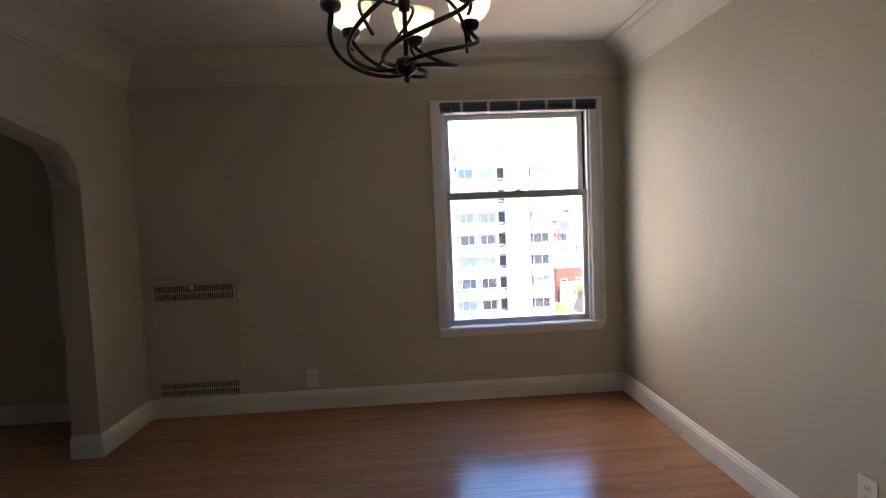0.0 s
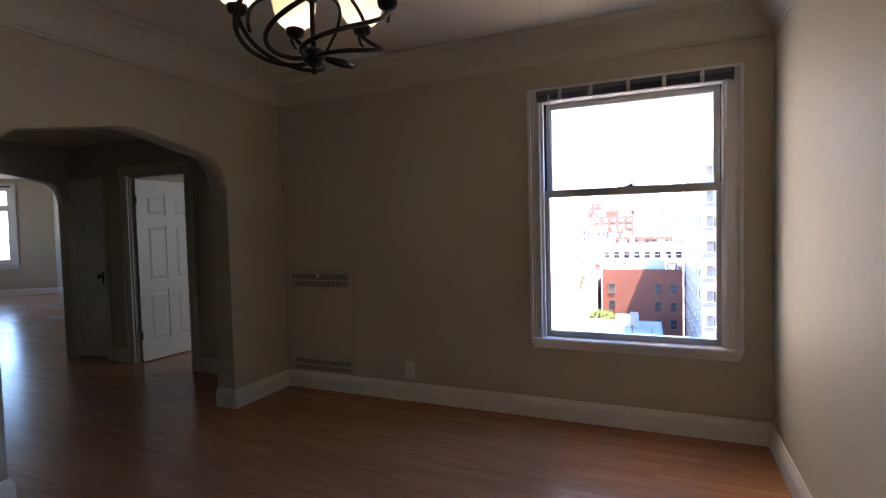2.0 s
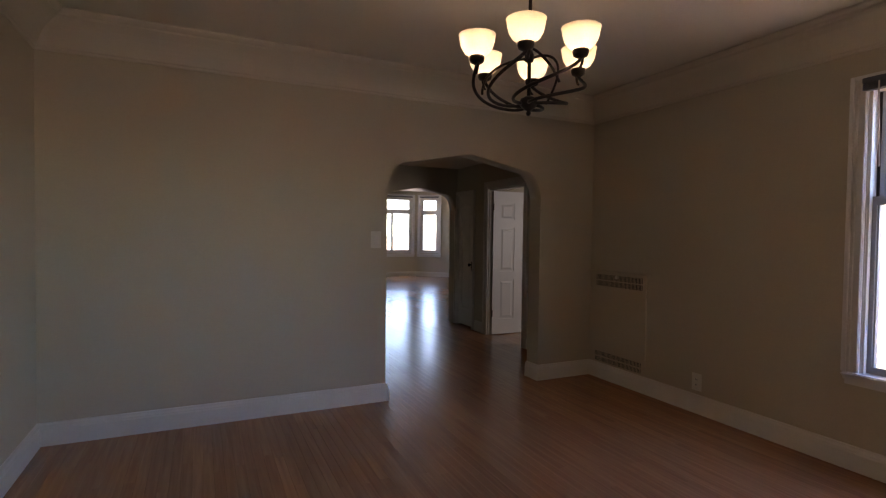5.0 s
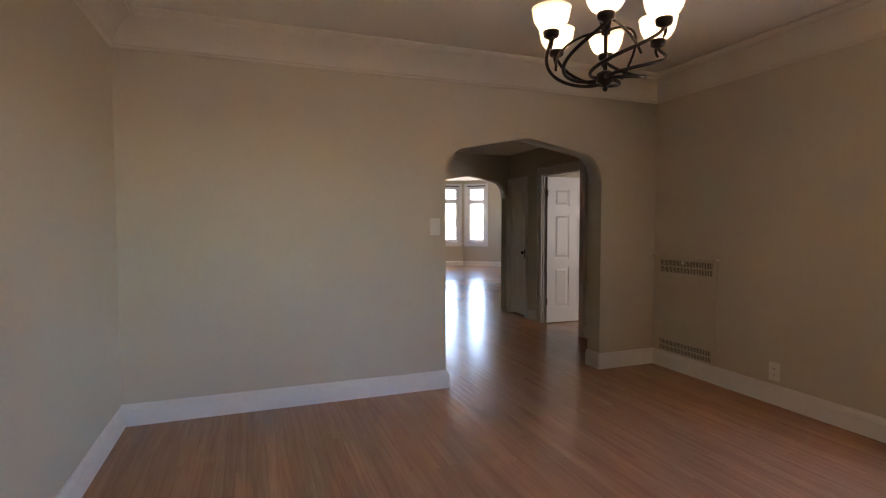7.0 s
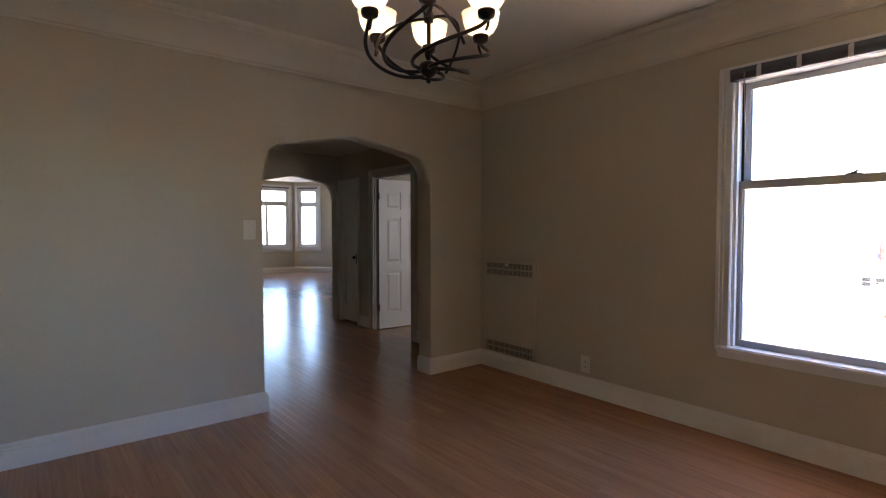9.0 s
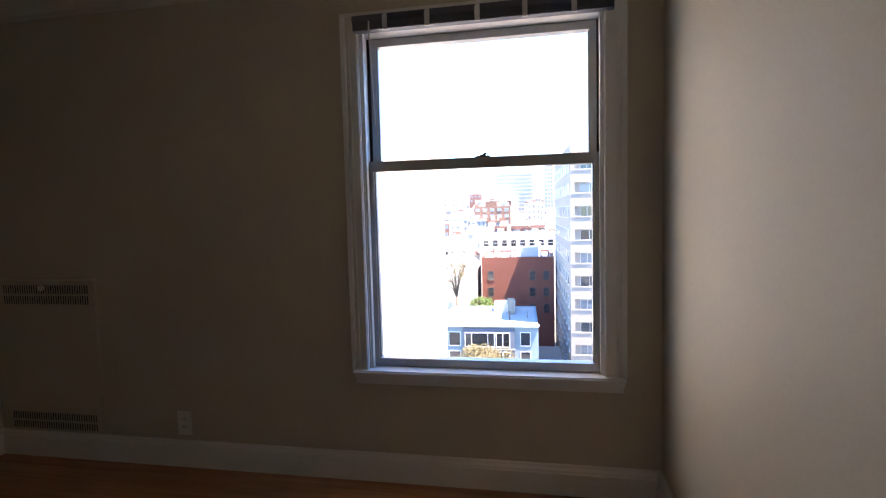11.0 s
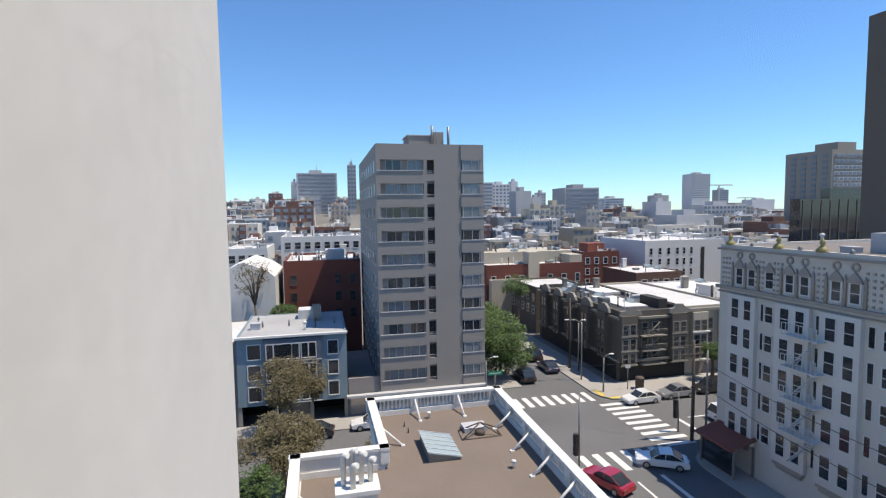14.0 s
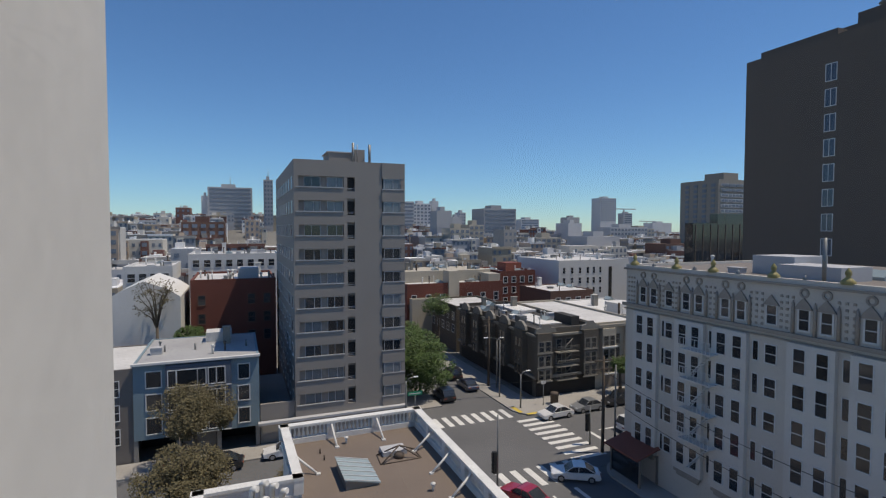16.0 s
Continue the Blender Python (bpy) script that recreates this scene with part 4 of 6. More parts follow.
# ---- grey apartment tower ----
def tower():
    t = thing("apartment_tower", (0, 0, 0), "grey concrete ten-storey apartment tower with banded windows", "building")
    X0, X1, Y, Y1, ZT = 6.75, 19.35, 62.0, 89.0, 9.05
    P, W1 = 2.69, 7.25
    b = boxes((X0 + 0.0, X1, Y + 0.35, Y1, GZ, ZT), (X0, 16.6, Y, Y + 0.35, W1 + 0.02, ZT), (12.2, 12.6, Y, Y + 0.35, GZ, W1 + 0.02), (13.45, 16.6, Y, Y + 0.35, GZ, W1 + 0.02), (X0, X0 + 0.5, Y, Y + 0.35, GZ, W1 + 0.02))
    part("wall", b, M_CONC, t)
    part("base", boxes((X0 - 0.1, X1 + 0.1, Y - 0.5, Y + 0.0, GZ, -19.6)), M_CONC, t)
    part("base_ledge", boxes((X0 - 3.9, X1 + 0.1, Y - 0.7, Y - 0.0, -19.6, -19.35)), M_CONC2, t)
    for k in range(10):
        zt = W1 - P * k
        zb = zt - 1.18
        zn = zt - P + 0.02 if k < 9 else -19.35
        sp = part("spandrel", boxes((X0 + 0.5, 12.2, Y, Y + 0.35, zn, zb)), M_CONC, t)
        part("sill", boxes((X0 + 0.2, 12.2, Y - 0.08, Y, zb - 0.07, zb + 0.03)), M_CONC2, sp)
        part("slot_spandrel", boxes((12.6, 13.45, Y, Y + 0.35, zn + (0.3 if k < 9 else 0), zt - 1.55)), M_CONC, t)
        bay = part("bay_spandrel", boxes((16.6, X1, Y - 0.12, Y + 0.35, zn - (0.0 if k < 9 else 0), zb - 0.02)), M_CONC, t)
        part("sill", boxes((16.58, X1 + 0.02, Y - 0.17, Y - 0.12, zb - 0.1, zb)), M_CONC2, bay)
        for i, (a0, a1) in enumerate(((7.85, 9.65), (10.35, 12.15))):
            b = bmesh.new()
            m = (a0 + a1) / 2 + (0.15 if (k + i) % 2 else -0.1)
            for q in ((a0, a0 + 0.06), (a1 - 0.06, a1), (m - 0.03, m + 0.03)):
                box(b, *q, Y + 0.22, Y + 0.349, zb, zt)
            box(b, a0, a1, Y + 0.221, Y + 0.349, zt - 0.06, zt - 0.001)
            w = part("window", b, M_CONC2, t)
            lit = (k in (1, 4, 6, 8, 9)) or (k == 0 and i == 1)
            part("pane", boxes((a0, a1, Y + 0.30, Y + 0.349, zb, zt)), M_PANEL if lit and rngx.random() < 0.8 else M_PANE, w)
        b = boxes((12.6, 13.45, Y + 0.15, Y + 0.18, zt - 1.25, zt - 1.2), (12.6, 13.45, Y + 0.15, Y + 0.18, zt - 1.42, zt - 1.38))
        w = part("balcony_rail", b, M_CONC2, t)
        # black sheet stands in for the shade inside the balcony slot
        part("recess_shade", boxes((12.6, 13.45, Y + 0.31, Y + 0.349, zt - 1.55, zt + 0.02)), M_DARK, t)
        b = boxes((16.85, 16.9, Y - 0.06, Y + 0.0, zb, zt), (17.9, 17.95, Y - 0.1, Y, zb, zt), (18.75, 18.8, Y - 0.1, Y, zb, zt), (16.85, 18.8, Y - 0.099, Y, zt - 0.06, zt - 0.002))
        w = part("window", b, M_CONC2, t)
        part("pane", boxes((16.75, 18.9, Y - 0.04, Y + 0.349, zb - 0.02, zt)), M_PANEL if k in (0, 1, 2, 5, 8, 9) else M_PANE, w)
        part("bay_pier", boxes((18.9, X1, Y - 0.1, Y + 0.349, zb - 0.02, zt)), M_CONC, t)
    part("bay_head", boxes((16.6, X1, Y - 0.12, Y + 0.35, W1, ZT)), M_CONC, t)
    for k in range(10):
        zt = W1 - P * k
        windows(t, [(Y + 1.6 + 3.3 * j, Y + 2.8 + 3.3 * j, zt - 1.3, zt) for j in range(8)], ("x", X0), frame=0.05, bar=False)
    b = boxes((11.2, 14.2, 66, 70, ZT, ZT + 1.5), (14.2, 15.4, 65.4, 69, ZT, ZT + 1.9))
    part("penthouse", b, M_CONC, t)
    b = boxes((11.0, 14.3, 65.9, 70.1, ZT + 1.5, ZT + 1.62))
    part("penthouse_roof", b, M_CONC2, t)
    for x, h in ((13.9, 2.6), (15.9, 2.5), (14.4, 2.4)):
        b = bmesh.new()
        tube(b, [(x, 65.0, ZT), (x, 65.0, ZT + h)], 0.16 if x != 14.4 else 0.05, 10)
        part("vent_pipe", b, M_POLE, t)
    # low terrace wing between the tower and the blue house
    part("terrace_wall", boxes((3.1, X0 - 0.05, Y + 0.3, Y + 0.6, GZ, -17.6), (3.1, X0 - 0.05, Y + 0.6, 80, GZ, -19.2)), M_CONC, t)
    part("garage_door", boxes((3.3, X0 - 0.3, Y + 0.22, Y + 0.3, GZ + 0.15, -19.7)), M_CONC, t)


rngx = random.Random(21)
tower()


# ---- blue-grey low apartment house and its neighbour ----
def blue_house():
    Y = 62.0
    t = building("blue_apartment_house", "slate blue three-storey apartment house over open carports", -8.75, 3.0, Y, 74.5, -12.1, M_BLUE, M_ROOFB, z0=-19.7, par=0.12)
    part("bay_panel", boxes((-5.9, 0.25, Y - 0.35, Y, -19.4, -12.3)), M_BLUED, t)
    part("roof_edge", boxes((-8.85, 3.1, Y - 0.45, Y - 0.001, -12.12, -11.9)), M_WPAINT, t)
    for z in (-12.9, -15.2, -17.6):
        windows(t, [(-7.6, -6.3, z - 1.55, z), (0.95, 2.0, z - 1.5, z)], ("y", Y), frame=0.1, bar=False)
        windows(t, [(-5.6, -4.9, z - 1.6, z), (-4.85, -3.0, z - 1.6, z), (-2.9, -2.2, z - 1.6, z), (-1.9, -1.2, z - 1.6, z), (-1.15, -0.4, z - 1.6, z)], ("y", Y - 0.35), frame=0.09, bar=False)
        part("rail", boxes((-5.9, 0.25, Y - 0.42, Y - 0.36, z - 1.95, z - 1.85)), M_FRAME, t)
    # back wall coloured near-black to give the carport's deep shade
    part("carport_shade_back", boxes((-8.7, 2.95, Y + 4, Y + 4.2, GZ, -19.7)), M_DARK, t)
    for x in (-8.6, -4.8, -1.0, 2.8):
        part("carport_pier", boxes((x - 0.2, x + 0.2, Y + 0.1, Y + 0.5, GZ, -19.7)), M_CONC, t)
    part("garage_front", boxes((-4.5, -1.3, Y + 0.6, Y + 0.7, GZ, -19.7)), M_TAUPE, t)
    part("stair_hatch", boxes((-2.6, 0.2, 70.5, 73, -12.1, -10.9)), M_ROOFL, t)
    clutter(t, -8, 2, 64, 73, -12.04, 6, 42)
    for x in (-6.5, -3.5, 1.8):
        b = bmesh.new()
        tube(b, [(x, 67, -12.1), (x, 67, -11.3)], 0.1, 8)
        part("vent_pipe", b, M_POLE, t)
    t2 = building("taupe_apartment_house", "taupe stucco apartment house beside the blue one", -22, -8.8, Y + 0.2, 74, -12.6, M_TAUPE, par=0.15)
    for z in (-13.6, -16.0, -18.4):
        windows(t2, [(-10.9, -10.0, z - 1.5, z), (-13.5, -12.2, z - 1.5, z), (-16, -14.7, z - 1.5, z)], ("y", Y + 0.2), frame=0.08)


blue_house()


# ---- flat roof with a balustrade in the foreground ----
def near_roof():
    RZ, PT = -12.55, -11.25
    t = thing("balustraded_building", (0, 0, 0), "lower building with a brown gravel roof and white balustraded parapet", "building")
    part("wall", boxes((3.6, 12.9, 31.0, 38.4, GZ, RZ), (-0.9, 12.9, 8, 31.0, GZ, RZ)), M_WPAINT, t)
    part("roof", boxes((3.85, 12.4, 31.0, 38.0, RZ, RZ + 0.08), (-0.6, 12.4, 9, 31.0, RZ, RZ + 0.08)), M_ROOFG, t)
    part("cornice", boxes((12.9, 13.3, 9, 38.7, RZ - 0.5, RZ - 0.15), (3.4, 12.9, 38.4, 38.75, RZ - 0.5, RZ - 0.15)), M_PARA, t)

    def run(x0, y0, x1, y1, bal=True, step=2.9):
        """Rail, plinth, end posts and balusters between two plan points."""
        d = Vector((x1 - x0, y1 - y0, 0))
        ln = d.length
        m = Matrix.Translation((x0, y0, 0)) @ Matrix.Rotation(math.atan2(d.y, d.x), 4, "Z")
        b = bmesh.new()
        box(b, -0.28, ln + 0.28, -0.26, 0.26, PT - 0.16, PT, m)
        part("coping", b, M_PARA, t)
        b = bmesh.new()
        box(b, 0, ln, -0.2, 0.2, RZ, RZ + 0.42, m)
        part("plinth", b, M_PARA, t)
        n = max(1, round(ln / step))
        for i in range(n + 1):
            s = ln * i / n
            b = bmesh.new()
            box(b, s - 0.26, s + 0.26, -0.23, 0.23, RZ + 0.42, PT - 0.16, m)
            part("post", b, M_PARA, t)
        for i in range(n):
            if bal:
                q = max(3, round((ln / n - 0.6) / 0.27))
                for k in range(q):
                    s = ln * i / n + 0.3 + (ln / n - 0.6) * (k + 0.5) / q
                    b = bmesh.new()
                    lathe(b, [(0.05, RZ + 0.42), (0.085, RZ + 0.5), (0.1, RZ + 0.62), (0.06, RZ + 0.8), (0.045, RZ + 0.95), (0.085, RZ + 1.08), (0.06, PT - 0.16)], 6, m @ Vector((s, 0, 0)))
                    part("baluster", b, M_PARA, t)
            else:
                b = bmesh.new()
                box(b, ln * i / n, ln * (i + 1) / n, -0.16, 0.16, RZ + 0.42, PT - 0.16, m)
                part("panel", b, M_PARA, t)
    run(3.6, 38.2, 12.7, 38.2)
    run(12.65, 38.2, 12.4, 12.0)
    run(3.65, 38.2, 3.75, 31.0)
    run(-0.95, 31.0, 3.75, 31.0, False, 4.7)
    run(-0.9, 31.0, -0.7, 12.0, False, 4.8)
    # raking struts behind the balustrade
    for x, y, dx, dy in ((6.65, 38.0, 0.1, -1.5), (9.7, 38.0, 0.1, -1.5), (12.4, 34.4, -1.3, -0.3), (12.4, 31.3, -1.3, -0.3), (12.4, 28.4, -1.3, -0.3), (12.3, 25.6, -1.3, -0.3), (3.9, 34.0, 1.2, -0.7), (-0.6, 27.5, 1.2, -0.5)):
        b = bmesh.new()
        tube(b, [(x, y, PT - 0.25), (x + dx, y + dy, RZ + 0.1)], 0.07, 6)
        box(b, x + dx - 0.12, x + dx + 0.12, y + dy - 0.12, y + dy + 0.12, RZ + 0.08, RZ + 0.16)
        part("strut", b, M_PARA, t)
    for x, y in ((7.4, 36.9), (10.5, 29.2)):
        b = bmesh.new()
        tube(b, [(x, y, RZ + 0.08), (x, y, RZ + 0.45)], 0.08, 8)
        lathe(b, [(0.0, RZ + 0.55), (0.14, RZ + 0.5), (0.15, RZ + 0.42), (0.0, RZ + 0.42)], 10, (x, y, 0))
        part("vent_pipe", b, M_PARA, t)
    for x, y in ((5.6, 36.0), (5.7, 35.0)):
        b = bmesh.new()
        tube(b, [(x, y, RZ + 0.08), (x, y, RZ + 0.4)], 0.045, 8)
        part("vent_pipe", b, M_TIMBER, t)
    # skylight
    s = thing("skylight", (7.1, 32.3, RZ + 0.08), "sloping wired-glass skylight on the brown roof", "skylight")
    b = bmesh.new()
    extrude(b, [(-0.9, -1.4, 0), (0.9, -1.4, 0), (0.9, -1.4, 0.12), (-0.9, -1.4, 0.55)], (0, 2.8, 0))
    part("curb", b, M_POLE, s)
    b = bmesh.new()
    extrude(b, [(-0.98, -1.5, 0.58), (0.98, -1.5, 0.12), (0.98, -1.5, 0.17), (-0.98, -1.5, 0.63)], (0, 3.0, 0))
    part("glass", b, M_SKYLT, s)
    for k in range(6):
        y = -1.45 + 2.9 * k / 5
        b = bmesh.new()
        extrude(b, [(-0.99, y - 0.025, 0.63), (0.99, y - 0.025, 0.17), (0.99, y - 0.025, 0.21), (-0.99, y - 0.025, 0.67)], (0, 0.05, 0))
        part("bar", b, M_CONC2, s)
    # hatch with a steel frame
    h = thing("roof_hatch", (10.0, 33.6, RZ + 0.08), "low roof hatch under a folded steel tripod frame", "roof hatch")
    part("hatch_cover", boxes((-0.9, 0.6, 0.4, 1.4, 0, 0.28)), M_CONC2, h)
    top = (0.0, 0.1, 0.75)
    for p in ((-1.3, -0.5, 0.0), (1.2, -0.5, 0.0), (1.2, 0.9, 0.0), (-1.2, 0.9, 0.0)):
        b = bmesh.new()
        tube(b, [top, p], 0.045, 6)
        part("leg", b, M_TIMBER, h)
    for p, q in (((-1.3, -0.5, 0.03), (1.2, -0.5, 0.03)), ((-1.2, 0.9, 0.03), (-1.3, -0.5, 0.03)), ((1.2, 0.9, 0.03), (1.2, -0.5, 0.03))):
        b = bmesh.new()
        tube(b, [p, q], 0.035, 6)
        part("brace", b, M_TIMBER, h)
    b = bmesh.new()
    lathe(b, [(0.0, 0.0), (0.32, 0.0), (0.32, 0.2), (0.18, 0.32), (0.0, 0.34)], 12, (0.0, 0.1, 0))
    part("vent_drum", b, M_TIMBER, h)
    # chimney stack with clay pots
    c = thing("chimney_stack", (2.05, 27.0, RZ), "white rendered chimney stack with a row of flue pots", "chimney")
    part("stack", boxes((-0.85, 0.85, -0.6, 0.6, 0, 1.35)), M_PARA, c)
    part("cap", boxes((-1.0, 1.0, -0.75, 0.75, 1.35, 1.55)), M_PARA, c)
    for x, y, hh in ((-0.6, 0.0, 1.35), (-0.2, 0.1, 1.5), (0.2, 0.0, 1.35), (0.62, 0.1, 1.0), (-0.2, -0.35, 1.0)):
        b = bmesh.new()
        tube(b, [(x, y, 1.55), (x, y, 1.55 + hh), (x + 0.06, y - 0.05, 1.62 + hh), (x + 0.22, y - 0.18, 1.66 + hh)], 0.13, 10)
        part("flue_pot", b, M_PARA, c)


near_roof()


# ---- ornate ivory block across the street ----
def ornate_block():
    X, YF, ZT = 36.4, 43.9, -2.3
    t = thing("ornate_apartment_block", (0, 0, 0), "ivory seven-storey apartment block with a tan terracotta crown", "building")
    part("wall", boxes((X, X + 24, 2, YF, GZ, ZT)), M_IVORY, t)
    part("roof", boxes((X + 0.3, X + 23.7, 2.3, YF - 0.3, ZT + 0.004, ZT + 0.08)), M_TAUPE, t)
    part("parapet", boxes((X - 0.05, X + 0.3, 2, YF, ZT, ZT + 0.35), (X + 0.3, X + 24, YF - 0.3, YF, ZT, ZT + 0.35)), M_IVORY, t)
    for z, d, h in ((-5.95, 0.28, 0.28), (-6.3, 0.14, 0.12), (-2.45, 0.2, 0.18)):
        part("cornice", boxes((X - d, X, 2, YF + d, z, z + h)), M_ORNAM, t)
    groups = ((41.6, 40.35), (36.65, 35.4), (32.9, 31.6), (26.9, 25.5), (22.95, 21.6), (15.5, 14.2))
    singles = (38.55, 29.2, 18.5)
    rows = (-6.65, -9.1, -11.6, -14.2, -16.9)
    for g1, g0 in groups:
        bw = part("bay", boxes((X - 0.35, X, g0 - 0.75, g1 + 0.95, -19.2, -6.3)), M_BAYW, t)
        sp = []
        for z in rows:
            sp += [(g1 - 0.3, g1 + 0.45, z - 1.65, z), (g0 - 0.35, g0 + 0.35, z - 1.65, z)]
        windows(t, sp, ("x", X - 0.35), frame=0.06)
        windows(t, [(g0 - 1.45, g0 - 1.05, z - 1.5, z - 0.1) for z in rows], ("x", X), frame=0.05, bar=False)
        part("bay_foot", boxes((X - 0.3, X, g0 - 0.6, g1 + 0.8, -19.5, -19.2), (X - 0.2, X, g0 - 0.4, g1 + 0.6, -19.8, -19.5)), M_ORNAM, t)
        for y in (g1 + 0.05, g0):
            windows(t, [(y - 0.32, y + 0.32, -5.35, -4.0)], ("x", X), frame=0.12)
            b = bmesh.new()
            extrude(b, [(X - 0.16, y - 0.6, -3.95), (X - 0.16, y + 0.6, -3.95), (X - 0.16, y + 0.35, -3.55), (X - 0.16, y, -3.15), (X - 0.16, y - 0.35, -3.55)], (0.16, 0, 0))
            part("hood", b, M_ORNAM, t)
            b = bmesh.new()
            n = 14
            for k in range(n):
                a, c = 2 * math.pi * k / n, 2 * math.pi * (k + 1) / n
                q = [(X - 0.1, y + r * math.sin(w), -2.85 + r * math.cos(w)) for r, w in ((0.18, a), (0.32, a), (0.32, c), (0.18, c))]
                extrude(b, q, (0.1, 0, 0))
            part("roundel", b, M_ORNAM, t)
        for y in (g1 + 0.75, g0 - 0.75, (g0 + g1) / 2):
            b = bmesh.new()
            tube(b, [(X - 0.1, y, -5.7), (X - 0.1, y, -3.9), (X - 0.1, y, -3.4)], [0.12, 0.12, 0.03], 6)
            part("colonnette", b, M_ORNAM, t)
    for y in singles:
        windows(t, [(y - 0.4, y + 0.4, z - 1.5, z - 0.2) for z in rows] + [(y - 0.35, y + 0.35, -5.3, -4.0)], ("x", X), frame=0.08)
        b = bmesh.new()
        extrude(b, [(X - 0.16, y - 0.6, -3.95), (X - 0.16, y + 0.6, -3.95), (X - 0.16, y, -3.2)], (0.16, 0, 0))
        part("hood", b, M_ORNAM, t)
    # diaper of small studs between the crown windows
    for y0, y1 in ((39.2, 39.9), (37.4, 38.1), (33.9, 34.7), (29.9, 30.8), (27.7, 28.5), (23.9, 24.8), (42.8, 43.5)):
        b = bmesh.new()
        for i in range(3):
            for k in range(6):
                y, z = y0 + (y1 - y0) * i / 2, -5.4 + 0.44 * k
                box(b, X - 0.06, X, y - 0.09, y + 0.09, z - 0.09, z + 0.09)
        part("stud_field", b, M_ORNAM, t)
    # finials and small merlons
    for y in (42.9, 37.9, 34.2, 29.2, 24.4, 19.5):
        b = bmesh.new()
        lathe(b, [(0.4, ZT + 0.3), (0.42, ZT + 0.5), (0.25, ZT + 0.65), (0.12, ZT + 0.8), (0.2, ZT + 0.95), (0.18, ZT + 1.1), (0.03, ZT + 1.35)], 10, (X + 0.1, y, 0))
        part("finial", b, M_GILT, t)
    for y in (40.5, 36.0, 32.0, 27.0, 22.0):
        b = bmesh.new()
        lathe(b, [(0.14, ZT + 0.3), (0.18, ZT + 0.45), (0.1, ZT + 0.6), (0.0, ZT + 0.7)], 8, (X + 0.1, y, 0))
        part("finial", b, M_POLE, t)
    part("roof_house", boxes((X + 5, X + 9, 31, 34.5, ZT, ZT + 1.6), (X + 3, X + 6.5, 26.5, 31, ZT, ZT + 1.1)), M_CONC2, t)
    clutter(t, X + 1, X + 12, 14, 42, ZT + 0.08, 14, 41)
    b = bmesh.new()
    tube(b, [(X + 1.2, 26.5, ZT), (X + 1.2, 26.5, ZT + 3.2)], 0.13, 10)
    part("vent_pipe", b, M_POLE, t)
    # fire escape
    f = part("fire_escape", boxes(*[(X - 1.25, X - 0.35, 33.2, 36.2, z - 1.85, z - 1.78) for z in rows[:4]]), M_WPAINT, t, "white iron fire escape")
    for z in rows[:4]:
        b = bmesh.new()
        for k in range(9):
            y = 33.25 + 2.9 * k / 8
            tube(b, [(X - 1.22, y, z - 1.8), (X - 1.22, y, z - 0.85)], 0.025, 4)
        tube(b, [(X - 1.22, 33.2, z - 0.85), (X - 1.22, 36.2, z - 0.85)], 0.035, 4)
        part("railing", b, M_WPAINT, f)
        b = bmesh.new()
        for s in (-0.25, 0.25):
            tube(b, [(X - 0.8 + s, 33.5, z - 1.8), (X - 0.8 + s, 35.6, z - 4.25)], 0.03, 4)
        for k in range(9):
            q = (k + 0.5) / 9
            box(b, X - 1.05, X - 0.55, 33.5 + 2.1 * q - 0.08, 33.5 + 2.1 * q + 0.08, z - 1.8 - 2.45 * q, z - 1.77 - 2.45 * q)
        part("ladder", b, M_WPAINT, f)
    # shop level
    windows(t, [(29.0, 31.0, -21.4, -19.9), (24.0, 26.0, -21.4, -19.9)], ("x", X), frame=0.12)
    s = thing("entrance_canopy", (X - 1.2, 41.4, GZ + 0.15), "small glazed corner entrance with a red tiled canopy", "canopy")
    for x in (-0.9, 1.1):
        for y in (-1.9, 1.9):
            part("post", boxes((x - 0.08, x + 0.08, y - 0.08, y + 0.08, 0, 2.6)), M_TAUPE, s)
    b = bmesh.new()
    extrude(b, [(-1.5, -2.2, 2.6), (1.2, -2.2, 3.3), (1.2, -2.2, 3.45), (-1.5, -2.2, 2.75)], (0, 4.4, 0))
    part("canopy_roof", b, M_TILE, s)
    part("glazing", boxes((-0.86, -0.82, -1.8, 1.8, 0.2, 2.4)), M_PANE, s)


ornate_block()


